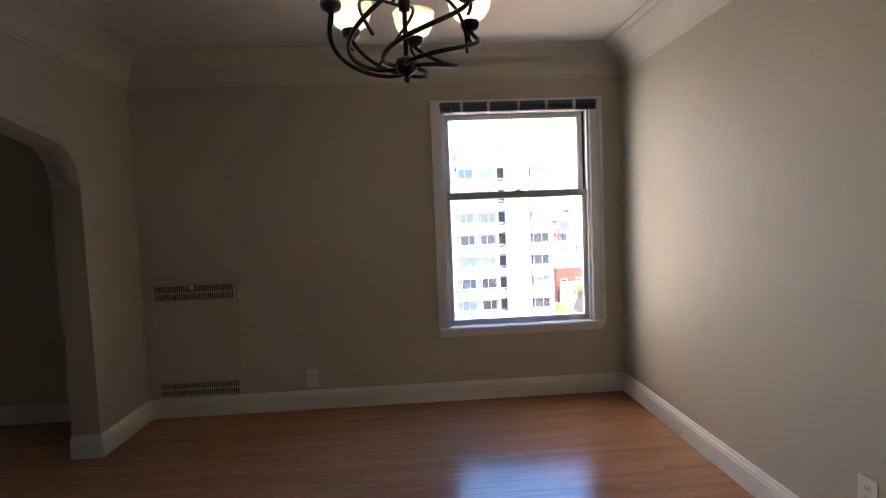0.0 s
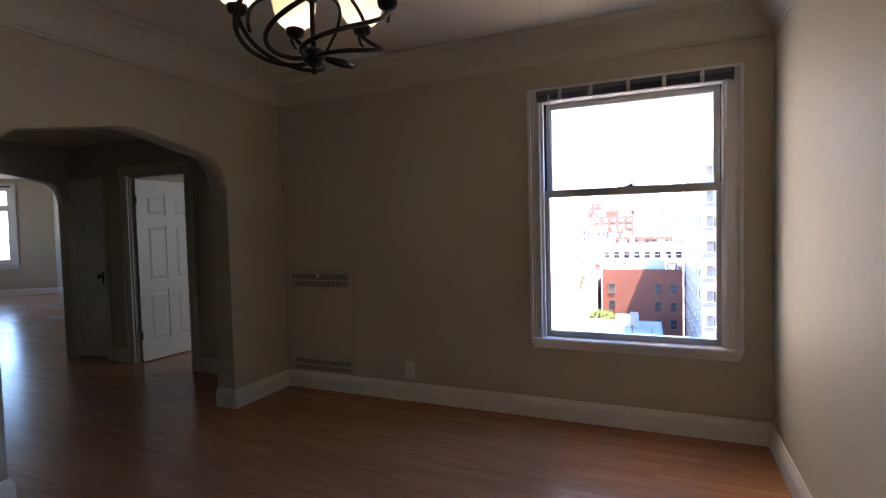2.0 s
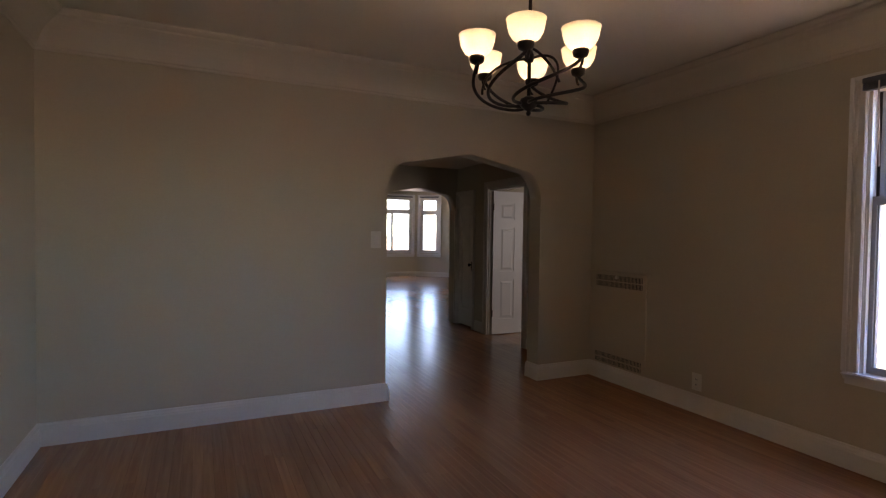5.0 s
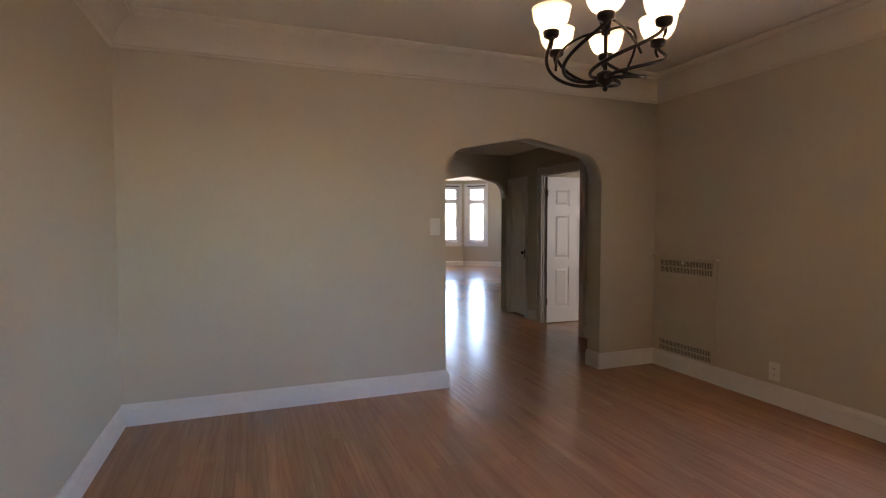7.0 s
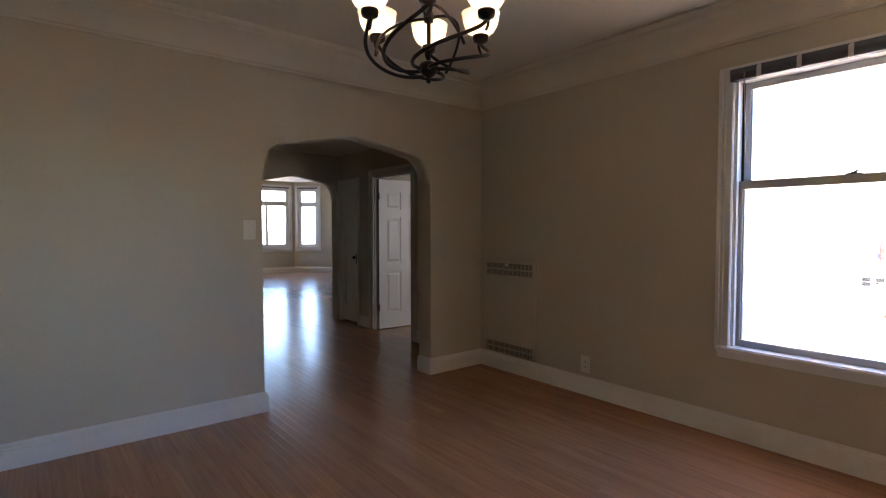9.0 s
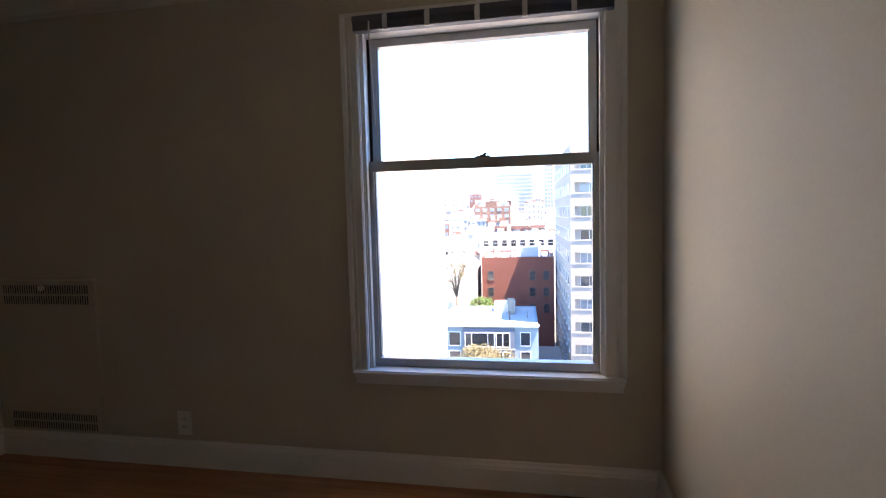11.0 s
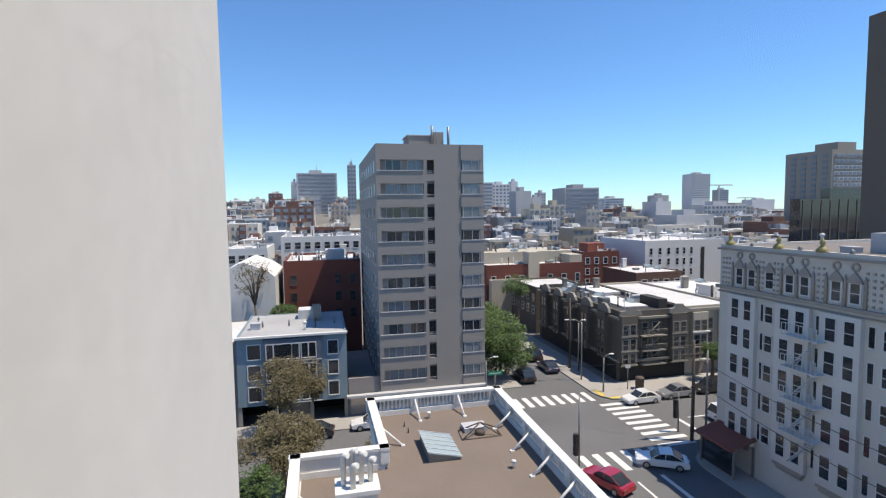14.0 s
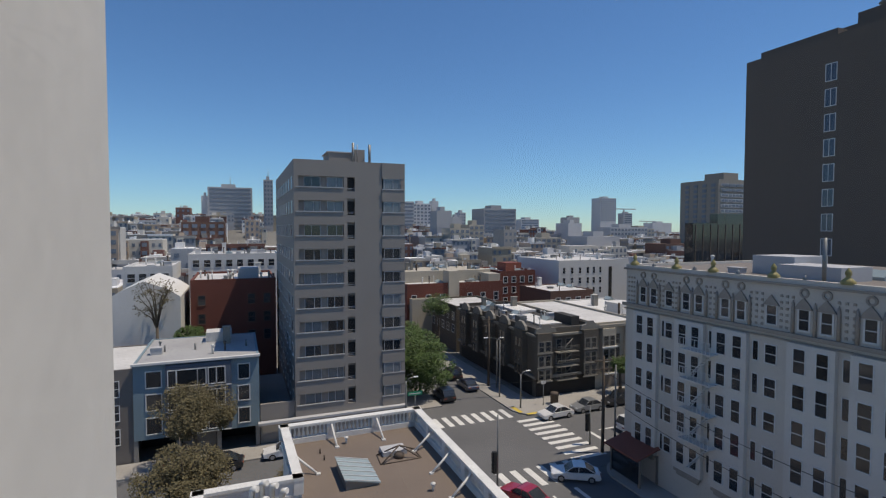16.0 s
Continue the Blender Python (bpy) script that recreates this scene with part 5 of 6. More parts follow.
# ---- dark corner building with bays, and the beige one beside it ----
def corner_block():
    X, Y, ZT = 39.3, 64.6, -13.0
    t = building("corner_apartment_building", "dark olive three-storey corner building with bay windows and gabled parapet", X, 49.3, Y, 91, ZT, M_VICT, M_TAR, par=0.6)
    part("shopfront", boxes((X - 0.06, X, Y + 1, 90, GZ, -19.3), (X, 49.3, Y - 0.06, Y, GZ, -19.3)), M_DARK, t)
    for z in (-19.3, -13.5):
        part("cornice", boxes((X - 0.45, X, Y - 0.4, 91, z, z + 0.3), (X, 49.3, Y - 0.45, Y, z, z + 0.3)), M_VTRIM, t)
    rows = (-14.1, -16.1, -18.0)
    # bays to the side street
    for k in range(5):
        y = 67.0 + 4.8 * k
        part("bay", boxes((X - 0.9, X, y, y + 2.2, -19.2, ZT + 0.1)), M_VICT, t)
        windows(t, [(y + 0.3, y + 0.95, z - 1.3, z) for z in rows] + [(y + 1.25, y + 1.9, z - 1.3, z) for z in rows], ("x", X - 0.9), frame=0.08, paint_mat=M_VICT)
        windows(t, [(y + 3.0, y + 3.8, z - 1.3, z) for z in rows], ("x", X), frame=0.08, paint_mat=M_VICT)
    for x in (X - 0.4, 46.6):
        part("bay", boxes((x, x + 2.4, Y - 0.9, Y, -19.2, ZT + 0.1)), M_VICT, t)
        windows(t, [(x + 0.25, x + 1.0, z - 1.35, z) for z in rows] + [(x + 1.35, x + 2.1, z - 1.35, z) for z in rows], ("y", Y - 0.9), frame=0.12, paint_mat=M_VTRIM)
        for z in rows:
            part("sill_band", boxes((x - 0.08, x + 2.48, Y - 1.02, Y - 0.9, z - 1.65, z - 1.5)), M_VTRIM, t)
    windows(t, [(42.6, 43.4, z - 1.4, z) for z in rows] + [(44.2, 45.0, z - 1.4, z) for z in rows], ("y", Y), frame=0.1, paint_mat=M_VTRIM)
    f = part("fire_escape", boxes(*[(42.2, 45.8, Y - 1.0, Y, z - 1.75, z - 1.66) for z in rows]), M_VTRIM, t, "iron fire escape")
    for z in rows:
        b = bmesh.new()
        for k in range(10):
            x = 42.25 + 3.5 * k / 9
            tube(b, [(x, Y - 0.97, z - 1.7), (x, Y - 0.97, z - 0.8)], 0.025, 4)
        tube(b, [(42.2, Y - 0.97, z - 0.8), (45.8, Y - 0.97, z - 0.8)], 0.035, 4)
        tube(b, [(42.8, Y - 0.6, z - 1.7), (44.9, Y - 0.6, z + 0.1)], 0.05, 4)
        part("railing", b, M_VTRIM, f)
    # stepped gables along the parapet
    for x in (X + 0.2, 47.0):
        b = bmesh.new()
        extrude(b, [(x - 0.7, Y - 0.6, ZT + 0.1), (x + 2.7, Y - 0.6, ZT + 0.1), (x + 2.5, Y - 0.6, ZT + 0.7), (x + 1.8, Y - 0.6, ZT + 0.8), (x + 1.5, Y - 0.6, ZT + 1.3), (x + 0.5, Y - 0.6, ZT + 1.3), (x + 0.2, Y - 0.6, ZT + 0.8), (x - 0.5, Y - 0.6, ZT + 0.7)], (0, 0.4, 0))
        part("gable", b, M_VTRIM, t)
    for k in range(5):
        y = 67.0 + 4.8 * k
        b = bmesh.new()
        extrude(b, [(X - 0.6, y - 0.4, ZT + 0.1), (X - 0.6, y + 2.6, ZT + 0.1), (X - 0.6, y + 2.4, ZT + 0.7), (X - 0.6, y + 1.6, ZT + 1.25), (X - 0.6, y + 0.6, ZT + 1.25), (X - 0.6, y - 0.2, ZT + 0.7)], (0.4, 0, 0))
        part("gable", b, M_VTRIM, t)
    part("pale_roof", boxes((42.6, 46.5, 69, 78, ZT + 0.1, ZT + 0.3), (45.2, 49, 80, 88, ZT + 0.1, ZT + 0.5)), M_WPAINT, t)
    clutter(t, 40, 48, 66, 90, ZT + 0.06, 26, 31)
    part("light_well", boxes((47.2, 48.6, 67.5, 72, ZT + 0.06, ZT + 1.4)), M_TAR, t)
    part("roof_light", boxes((41, 42.2, 72, 73.5, ZT, ZT + 1.1)), M_POLE, t)
    t2 = building("beige_apartment_building", "beige apartment building with lit white sills and fire escape", 49.35, 58, Y, 88, -12.6, M_BEIGE, M_ROOFL, par=0.4)
    for x in (50.0, 54.6):
        part("bay", boxes((x, x + 2.4, Y - 0.8, Y, -19.4, -13.0)), M_BEIGE, t2)
        windows(t2, [(x + 0.25, x + 1.0, z - 1.4, z) for z in rows] + [(x + 1.35, x + 2.1, z - 1.4, z) for z in rows], ("y", Y - 0.8), frame=0.1, paint_mat=M_VTRIM)
        for z in rows:
            part("sill_band", boxes((x - 0.15, x + 2.55, Y - 1.05, Y - 0.8, z - 1.7, z - 1.5)), M_WPAINT, t2)
    part("cornice", boxes((49.35, 58, Y - 0.5, Y, -12.9, -12.5)), M_VTRIM, t2)
    windows(t2, [(52.9, 53.7, z - 1.4, z) for z in rows], ("y", Y), frame=0.1, paint_mat=M_VTRIM)
    part("garage_door", boxes((51, 56, Y - 0.06, Y, GZ + 0.2, -19.8)), M_TAUPE, t2)


corner_block()


# ---- middle distance ----
def mid_buildings():
    t = building("brick_apartment_building", "red brick apartment building half in the tower's shadow", -5.3, 6.3, 85, 100, -6.3, M_BRICK, par=0.4)
    windows(t, [(-4.3, -3.4, z - 1.4, z) for z in (-8.2, -10.9, -13.6)] + [(2.4, 3.3, z - 1.4, z) for z in (-8.2, -10.9, -13.6)] + [(4.6, 5.5, z - 1.4, z) for z in (-8.2, -10.9, -13.6)], ("y", 85), frame=0.1, paint_mat=M_BRICK2)
    part("stair_house", boxes((1.0, 4.0, 88, 92, -6.3, -4.6)), M_CONC2, t)
    clutter(t, -4.8, 5.4, 86, 98, -6.24, 12, 38)
    for x in (-3, 0, 5.4):
        b = bmesh.new()
        tube(b, [(x, 86, -6.3), (x, 86, -5.0)], 0.15, 8)
        part("vent_pipe", b, M_POLE, t)
    t = building("white_apartment_row", "long white four-storey apartment building with square windows", -7.7, 9, 112, 126, -3.8, M_WPAINT, par=0.4)
    windows(t, [(-6.9 + 1.95 * k, -5.8 + 1.95 * k, z - 1.3, z) for k in range(8) for z in (-4.6, -7.4, -10.2)], ("y", 112), frame=0.1)
    clutter(t, -7, 8, 113, 124, -3.74, 14, 39)
    t = building("grey_row_house", "grey stucco row house with dark square windows", -17, -9.5, 104, 118, -5.4, M_WPAINT, par=0.4)
    windows(t, [(-16.3 + 1.7 * k, -15.2 + 1.7 * k, z - 1.4, z) for k in range(4) for z in (-6.3, -9.0, -11.8)], ("y", 104), frame=0.1)
    clutter(t, -16, -10.5, 105, 116, -5.34, 8, 40)
    t = thing("white_hall", (0, 0, 0), "white stucco hall with a rounded gable", "building")
    b = bmesh.new()
    extrude(b, [(-14.5, 80, GZ), (-6.1, 80, GZ), (-6.1, 80, -7.6), (-7.4, 80, -6.6), (-10.3, 80, -5.4), (-13.0, 80, -6.6), (-14.5, 80, -7.6)], (0, 14, 0))
    part("wall", b, M_WPAINT, t)
    t = building("low_brick_building", "long low red brick building with pale roof clutter", 34.5, 57.5, 108, 126, -10.8, M_BRICK, par=0.4)
    windows(t, [(35.6 + 3.3 * k, 36.6 + 3.3 * k, -14.6, -12.9) for k in range(7)], ("y", 108), frame=0.12)
    part("pale_wall", boxes((34.5, 57.5, 114, 126, -10.8, -8.2), (44, 46.5, 107.5, 111, -14, -7.8), (54.5, 57.5, 109, 114, -12, -8.8)), M_BEIGE, t)
    clutter(t, 35, 57, 115, 125, -8.2, 26, 32)
    clutter(t, 35, 54, 109, 113, -10.75, 14, 33)
    t = building("red_apartment_building", "red painted apartment building with white bays", 66, 77, 125, 140, -10.2, M_BRICK, par=0.5)
    windows(t, [(67.2 + 2.6 * k, 68.3 + 2.6 * k, z - 1.5, z) for k in range(4) for z in (-11.4, -14.2, -17)], ("y", 125), frame=0.16)
    part("red_penthouse", boxes((70, 75, 129, 134, -10.2, -7.9)), M_TILE, t)
    clutter(t, 67, 76, 126, 138, -10.14, 10, 35)
    t = building("white_box_building", "plain white box of a building with small paired windows", 81.3, 105, 120, 142, -7.4, M_WPAINT, par=0.4)
    windows(t, [(82.6 + 2.6 * k, 83.4 + 2.6 * k, z - 1.6, z) for k in range(4) for z in (-9, -11.8, -14.6)], ("y", 120), frame=0.08)
    # flat black strip on the wall, painted as a slot's shade
    part("stair_slot_shade", boxes((98, 99, 119.9, 120, -18, -9)), M_DARK, t)
    clutter(t, 82, 103, 121, 140, -7.34, 16, 34)
    windows(t, [(92.5 + 2.2 * k, 93.2 + 2.2 * k, z - 1.6, z) for k in range(2) for z in (-9, -11.8, -14.6)], ("y", 120), frame=0.08)
    t = building("brown_house", "brown house with a low roof", 68, 80, 104, 118, -13.2, M_BRICK2, par=0.3)
    windows(t, [(69.5 + 2.8 * k, 70.7 + 2.8 * k, -16.2, -14.6) for k in range(4)], ("y", 104), frame=0.15)
    clutter(t, 69, 79, 105, 116, -13.14, 8, 36)
    t = building("grey_house", "grey row house down the side street", 39.5, 50, 93, 106, -13.6, M_VICT, par=0.4)
    windows(t, [(94 + 2.6 * k, 95 + 2.6 * k, z - 1.4, z) for k in range(5) for z in (-14.6, -17)], ("x", 39.5), frame=0.1)
    t = building("pale_row_house", "pale row house with brown cornice down the side street", 35, 46, 106.0, 107.8, -13.8, M_BEIGE, par=0.4)
    t = building("flat_white_house", "low house with a bright white flat roof", 59, 74, 70, 92, -13.4, M_WPAINT, M_WPAINT, par=0.3)
    part("stair_house", boxes((62, 66, 74, 78, -13.4, -11.4)), M_WPAINT, t)
    clutter(t, 60, 73, 71, 90, -13.34, 14, 37)
    for x in (60, 67, 71):
        b = bmesh.new()
        tube(b, [(x, 72, -13.4), (x, 72, -10.8)], 0.2, 8)
        part("flue", b, M_TIMBER, t)

    # dark brown high-rise behind the ornate block
    t = thing("brown_high_rise", (0, 0, 0), "dark brown concrete high-rise with a single column of windows", "building")
    part("wall", boxes((92.6, 135, 40, 75, GZ, 33.5), (104, 130, 42, 66, 33.5, 38.2)), M_BROWN, t)
    part("roof_house", boxes((105, 120, 50, 63, 38.2, 40.4), (94.5, 97, 60, 73.5, 33.5, 35.2)), M_BROWN, t)
    windows(t, [(58.9, 60.5, 26.2 - 4.15 * k, 28.9 - 4.15 * k) for k in range(8)], ("x", 92.6), frame=0.12, pane=(M_BLUEG,), bar=False)
    for k in range(8):
        part("mullion", boxes((92.53, 92.6, 59.65, 59.75, 26.2 - 4.15 * k, 28.9 - 4.15 * k)), M_FRAME, t)
    b = bmesh.new()
    lathe(b, [(0.5, 40.4), (0.5, 41.2), (0.9, 41.3), (0.2, 42.1), (0.0, 42.3)], 10, (107, 60, 0))
    part("roof_vent", b, M_POLE, t)
    # grey high-rise and black glass block beyond
    t = thing("grey_slab_tower", (0, 0, 0), "distant beige-grey slab tower with banded floors", "building")
    part("wall", boxes((236, 270, 200, 225, GZ, 28), (243, 254, 203, 215, 28, 32)), M_SLAB, t)
    for k in range(14):
        z = 24.2 - 2.75 * k
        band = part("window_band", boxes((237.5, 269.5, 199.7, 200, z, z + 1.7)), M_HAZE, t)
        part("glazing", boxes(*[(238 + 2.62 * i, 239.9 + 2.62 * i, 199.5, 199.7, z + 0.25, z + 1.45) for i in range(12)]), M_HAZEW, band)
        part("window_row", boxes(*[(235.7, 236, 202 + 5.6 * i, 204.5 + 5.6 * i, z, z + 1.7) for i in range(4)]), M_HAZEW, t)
    t = building("black_glass_block", "dark glass office block", 163, 192, 150, 154, 3.4, M_PANE, M_TAUPE)
    part("upper_block", boxes((176, 192, 150.2, 153.8, 3.4, 7.6)), M_PANE, t)
    for k in range(7):
        part("mullion", boxes((164 + 4 * k, 164.3 + 4 * k, 149.8, 150, GZ, 3.4)), M_BROWN, t)


mid_buildings()


def far_towers():
    """Skyline: (x, y, width, depth, top, kind)."""
    rows = ((-19, 420, 31, 18, 32.5, 2), (-23.5, 424, 5, 10, 26, 0), (19.4, 400, 6.3, 6, 37.3, 1), (-21.3, 250, 17.4, 16, 4.4, 3), (116, 300, 10, 12, 13, 0), (120, 420, 22, 18, 25, 2), (144, 430, 17, 14, 24, 1), (166, 440, 6, 8, 27, 0),
            (163.5, 330, 26, 20, 16.2, 2), (190, 450, 10, 10, 13, 0), (262, 520, 14, 12, 20, 1), (276, 540, 9, 12, 16, 0), (330, 560, 26, 20, 14, 2), (398, 560, 20, 14, 17, 0), (484, 600, 28, 20, 46.5, 1), (520, 640, 16, 14, 22, 0), (545, 620, 15, 14, 26, 2), (250, 300, 34, 16, 3, 1),
            (228, 320, 12, 16, 6, 0), (108, 260, 12, 12, 2, 4), (122, 265, 9, 12, 4, 4), (150, 240, 16, 12, -3, 4), (160, 210, 20, 16, -2, 0), (205, 205, 22, 14, -6, 3), (300, 330, 20, 16, 2, 4), (620, 640, 40, 20, 12, 0), (205, 470, 8, 9, 18, 1), (300, 600, 9, 9, 22, 0))
    # first three kinds carry the distance haze in their base colour
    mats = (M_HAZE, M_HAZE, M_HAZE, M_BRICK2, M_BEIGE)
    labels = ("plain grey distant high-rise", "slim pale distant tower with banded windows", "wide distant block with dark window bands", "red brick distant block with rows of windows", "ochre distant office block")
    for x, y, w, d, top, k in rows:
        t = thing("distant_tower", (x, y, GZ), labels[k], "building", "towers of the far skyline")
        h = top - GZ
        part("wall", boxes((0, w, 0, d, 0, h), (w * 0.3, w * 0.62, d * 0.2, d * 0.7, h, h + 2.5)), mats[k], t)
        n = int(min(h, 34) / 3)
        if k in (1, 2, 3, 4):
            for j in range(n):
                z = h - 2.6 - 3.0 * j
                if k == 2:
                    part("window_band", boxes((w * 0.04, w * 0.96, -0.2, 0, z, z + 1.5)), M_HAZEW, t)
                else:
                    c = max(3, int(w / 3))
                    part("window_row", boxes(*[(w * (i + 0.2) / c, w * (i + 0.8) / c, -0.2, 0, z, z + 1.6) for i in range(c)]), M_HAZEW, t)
        if y == 420 and x < 0 or k == 1 and x == 19.4:
            b = bmesh.new()
            tube(b, [(w * 0.5, d * 0.5, h + 2), (w * 0.5, d * 0.5, h + 9)], [0.3, 0.08], 6)
            part("mast", b, M_HAZE, t)
    for x, y, z in ((535, 610, 40), (760, 800, 26)):
        t = thing("tower_crane", (x, y, GZ), "distant yellow-grey construction crane", "crane")
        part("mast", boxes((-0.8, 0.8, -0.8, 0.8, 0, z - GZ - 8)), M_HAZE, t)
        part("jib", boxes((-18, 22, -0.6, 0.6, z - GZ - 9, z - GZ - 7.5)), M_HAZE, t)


far_towers()


def city():
    """The carpet of low houses, with windows, stairs and roof clutter."""
    g = random.Random(5)
    V = {"w": ([], []), "r": ([], []), "p": ([], [])}

    def add(key, x0, x1, y0, y1, z0, z1):
        v, f = V[key]
        k = len(v)
        v += [(x, y, z) for z in (z0, z1) for x, y in ((x0, y0), (x1, y0), (x1, y1), (x0, y1))]
        f += [(k + 3, k + 2, k + 1, k), (k + 4, k + 5, k + 6, k + 7), (k, k + 1, k + 5, k + 4), (k + 1, k + 2, k + 6, k + 5), (k + 2, k + 3, k + 7, k + 6), (k + 3, k, k + 4, k + 7)]
    y = 108.0
    while y < 980:
        far = y > 330
        dep = g.uniform(11, 15) + (y - 108) * 0.012
        x = -60 - y * 0.42
        while x < 130 + y * 1.12:
            w = g.uniform(5.2, 9.5) + (y - 108) * 0.006 + (g.uniform(5, 14) if g.random() < 0.1 else 0)
            x += w
            xx, cross = x - w, (x % 92) < 10 and y < 620
            if cross or (y < 150 and -20 < xx + w and xx < 112) or (y < 172 and xx + w > 150 and xx < 200) or (18 < xx + w and xx < 35 and y < 420):
                continue
            z0 = GZ + terrain(x, y)
            h = g.choice((7, 8.5, 9.5, 10, 11, 12.5)) + g.uniform(-0.9, 0.9) + (g.uniform(3, 8) if g.random() < 0.06 else 0)
            oy = g.uniform(0, 3)
            yb = y + dep * g.uniform(0.75, 1.0)
            add("w", xx, x - 0.15, y + oy, yb, z0 - 8, z0 + h)
            add("r", xx + 0.2, x - 0.35, y + oy + 0.2, yb - 0.2, z0 + h + 0.01, z0 + h + 0.2)
            if g.random() < 0.6:
                add("w", xx - 0.1, x - 0.05, y + oy - 0.35, y + oy - 0.02, z0 + h - 0.5, z0 + h + g.uniform(0.2, 0.7))
            if g.random() < 0.8:
                a, b = xx + w * g.uniform(0.1, 0.5), y + dep * g.uniform(0.2, 0.6)
                add("w", a, a + g.uniform(1.6, 3.2), b, b + g.uniform(2, 4), z0 + h, z0 + h + g.uniform(0.9, 2.6))
            for _ in range(g.randint(2, 5)):
                a, b = xx + w * g.uniform(0.1, 0.85), y + dep * g.uniform(0.1, 0.8)
                q = g.uniform(0.2, 0.75)
                add(g.choice("rrwp"), a, a + q, b, b + q, z0 + h, z0 + h + g.uniform(0.4, 1.7))
            n = max(2, int(w / 2.1))
            wh = g.uniform(1.2, 1.7)
            for fl in range(min(2 if far else 4, int(h / 3))):
                zz = z0 + h - 2.5 - 2.9 * fl
                for i in range(n):
                    if g.random() < 0.12:
                        continue
                    a = xx + w * (i + 0.28) / n
                    add("p", a, a + w * 0.44 / n, y + oy - 0.1, y + oy, zz, zz + wh)
            if not far and g.random() < 0.5:
                for i in range(max(1, n // 3)):
                    a = xx + w * (i * 3 + 0.6) / n
                    add("w", a, a + w * 1.2 / n, y + oy - 1.0, y + oy - 0.11, z0 + 2.5, z0 + h - 0.4)
                    for fl in range(int(h / 3)):
                        zz = z0 + h - 2.5 - 3 * fl
                        add("p", a + w * 0.2 / n, a + w * 1.0 / n, y + oy - 1.06, y + oy - 1.0, zz, zz + 1.5)
        y += dep + g.choice((1.5, 3, 9))
    t = tagged(thing("city_houses", (0, 0, 0), "carpet of pale low city houses with flat roofs over the hill", "houses"), kind="stuff")
    # house windows use the paler glass colour that has haze painted in
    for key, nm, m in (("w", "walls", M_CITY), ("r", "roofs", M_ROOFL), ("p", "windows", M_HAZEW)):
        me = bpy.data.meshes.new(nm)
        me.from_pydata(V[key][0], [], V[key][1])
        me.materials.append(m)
        ob = tagged(new(nm, me), kind="stuff")
        ob.parent = t


city()


# ---- trees ----
def tree(loc, h, r, leaf, label, n, seed, size=0.3, squash=0.75, bare=False):
    g = random.Random(seed)
    t = thing("tree", loc, label, "tree")
    b = bmesh.new()
    th = h - r * squash * (1.0 if not bare else 1.4)
    tube(b, [(0, 0, 0), (0.1, 0.05, th * 0.5), (0.0, 0.1, th)], [0.26, 0.2, 0.16], 8)
    tips = []
    for k in range(9 if not bare else 14):
        a = 2.4 * k
        e = Vector((math.cos(a) * r * 0.7 * g.uniform(0.5, 1), math.sin(a) * r * 0.7 * g.uniform(0.5, 1), th + r * squash * g.uniform(0.5, 1.6)))
        m = Vector((e.x * 0.35, e.y * 0.35, th + (e.z - th) * 0.55))
        tube(b, [(0, 0.1, th - 0.3), m, e], [0.11, 0.07, 0.025], 6)
        tips += [e, m.lerp(e, 0.5)]
        for _ in range(4 if bare else 1):
            q = m.lerp(e, g.uniform(0.2, 0.9))
            e2 = q + Vector((g.uniform(-1, 1), g.uniform(-1, 1), g.uniform(0.2, 1.1))) * r * 0.35
            tube(b, [q, q.lerp(e2, 0.5) + Vector((0, 0, 0.1)), e2], [0.04, 0.028, 0.012], 4)
            tips.append(e2)
    part("trunk", b, M_BARK, t)
    vs, fs = [], []
    c = Vector((0, 0, th + r * squash * 0.6))
    lumps = [(c + Vector((g.gauss(0, 0.5) * r, g.gauss(0, 0.5) * r, g.gauss(0, 0.4) * r * squash)), r * g.uniform(0.28, 0.5)) for _ in range(34)]
    if bare:
        lumps = [(p, r * 0.12) for p in tips]
    for _ in range(n):
        p, q = g.choice(lumps)
        d = Vector((g.gauss(0, 1), g.gauss(0, 1), g.gauss(0, 1))).normalized() * q * g.uniform(0.55, 1.05)
        d.z *= 0.8
        o = p + d
        if ((o.x / r) ** 2 + (o.y / r) ** 2 + ((o.z - c.z) / (r * squash)) ** 2) > 1.25:
            continue
        u = Vector((g.gauss(0, 1), g.gauss(0, 1), g.gauss(0, 0.6))).normalized() * size * g.uniform(0.6, 1.3)
        v = u.orthogonal().normalized() * size * g.uniform(0.35, 0.6)
        k = len(vs)
        vs += [o - u * 0.5, o + v * 0.5, o + u * 0.5, o - v * 0.5]
        fs.append((k, k + 1, k + 2, k + 3))
    me = bpy.data.meshes.new("crown")
    me.from_pydata([tuple(v) for v in vs], [], fs)
    me.materials.append(leaf)
    cr = new("crown", me)
    cr.parent = t
    return t


tree((-3.0, 57.6, KZ - 0.1), 7.4, 3.5, M_OLIVE, "dusty olive street tree with a rounded clipped crown", 22000, 1, 0.22)
tree((-3.0, 46.4, KZ), 5.6, 3.2, M_OLIVE, "dusty olive street tree with a rounded clipped crown", 22000, 2, 0.22)
tree((5.6, 44.0, KZ), 4.6, 2.2, M_OLIVE, "small dusty olive street tree behind the parapet", 8000, 3, 0.22)
tree((-4.6, 41.0, KZ), 4.4, 2.0, M_LEAF, "young bright green street tree", 8000, 4, 0.22)
tree((24.7, 71.8, KZ), 6.2, 4.7, M_LEAF, "large dense green street tree beside the tower", 34000, 5, 0.3, 0.85)
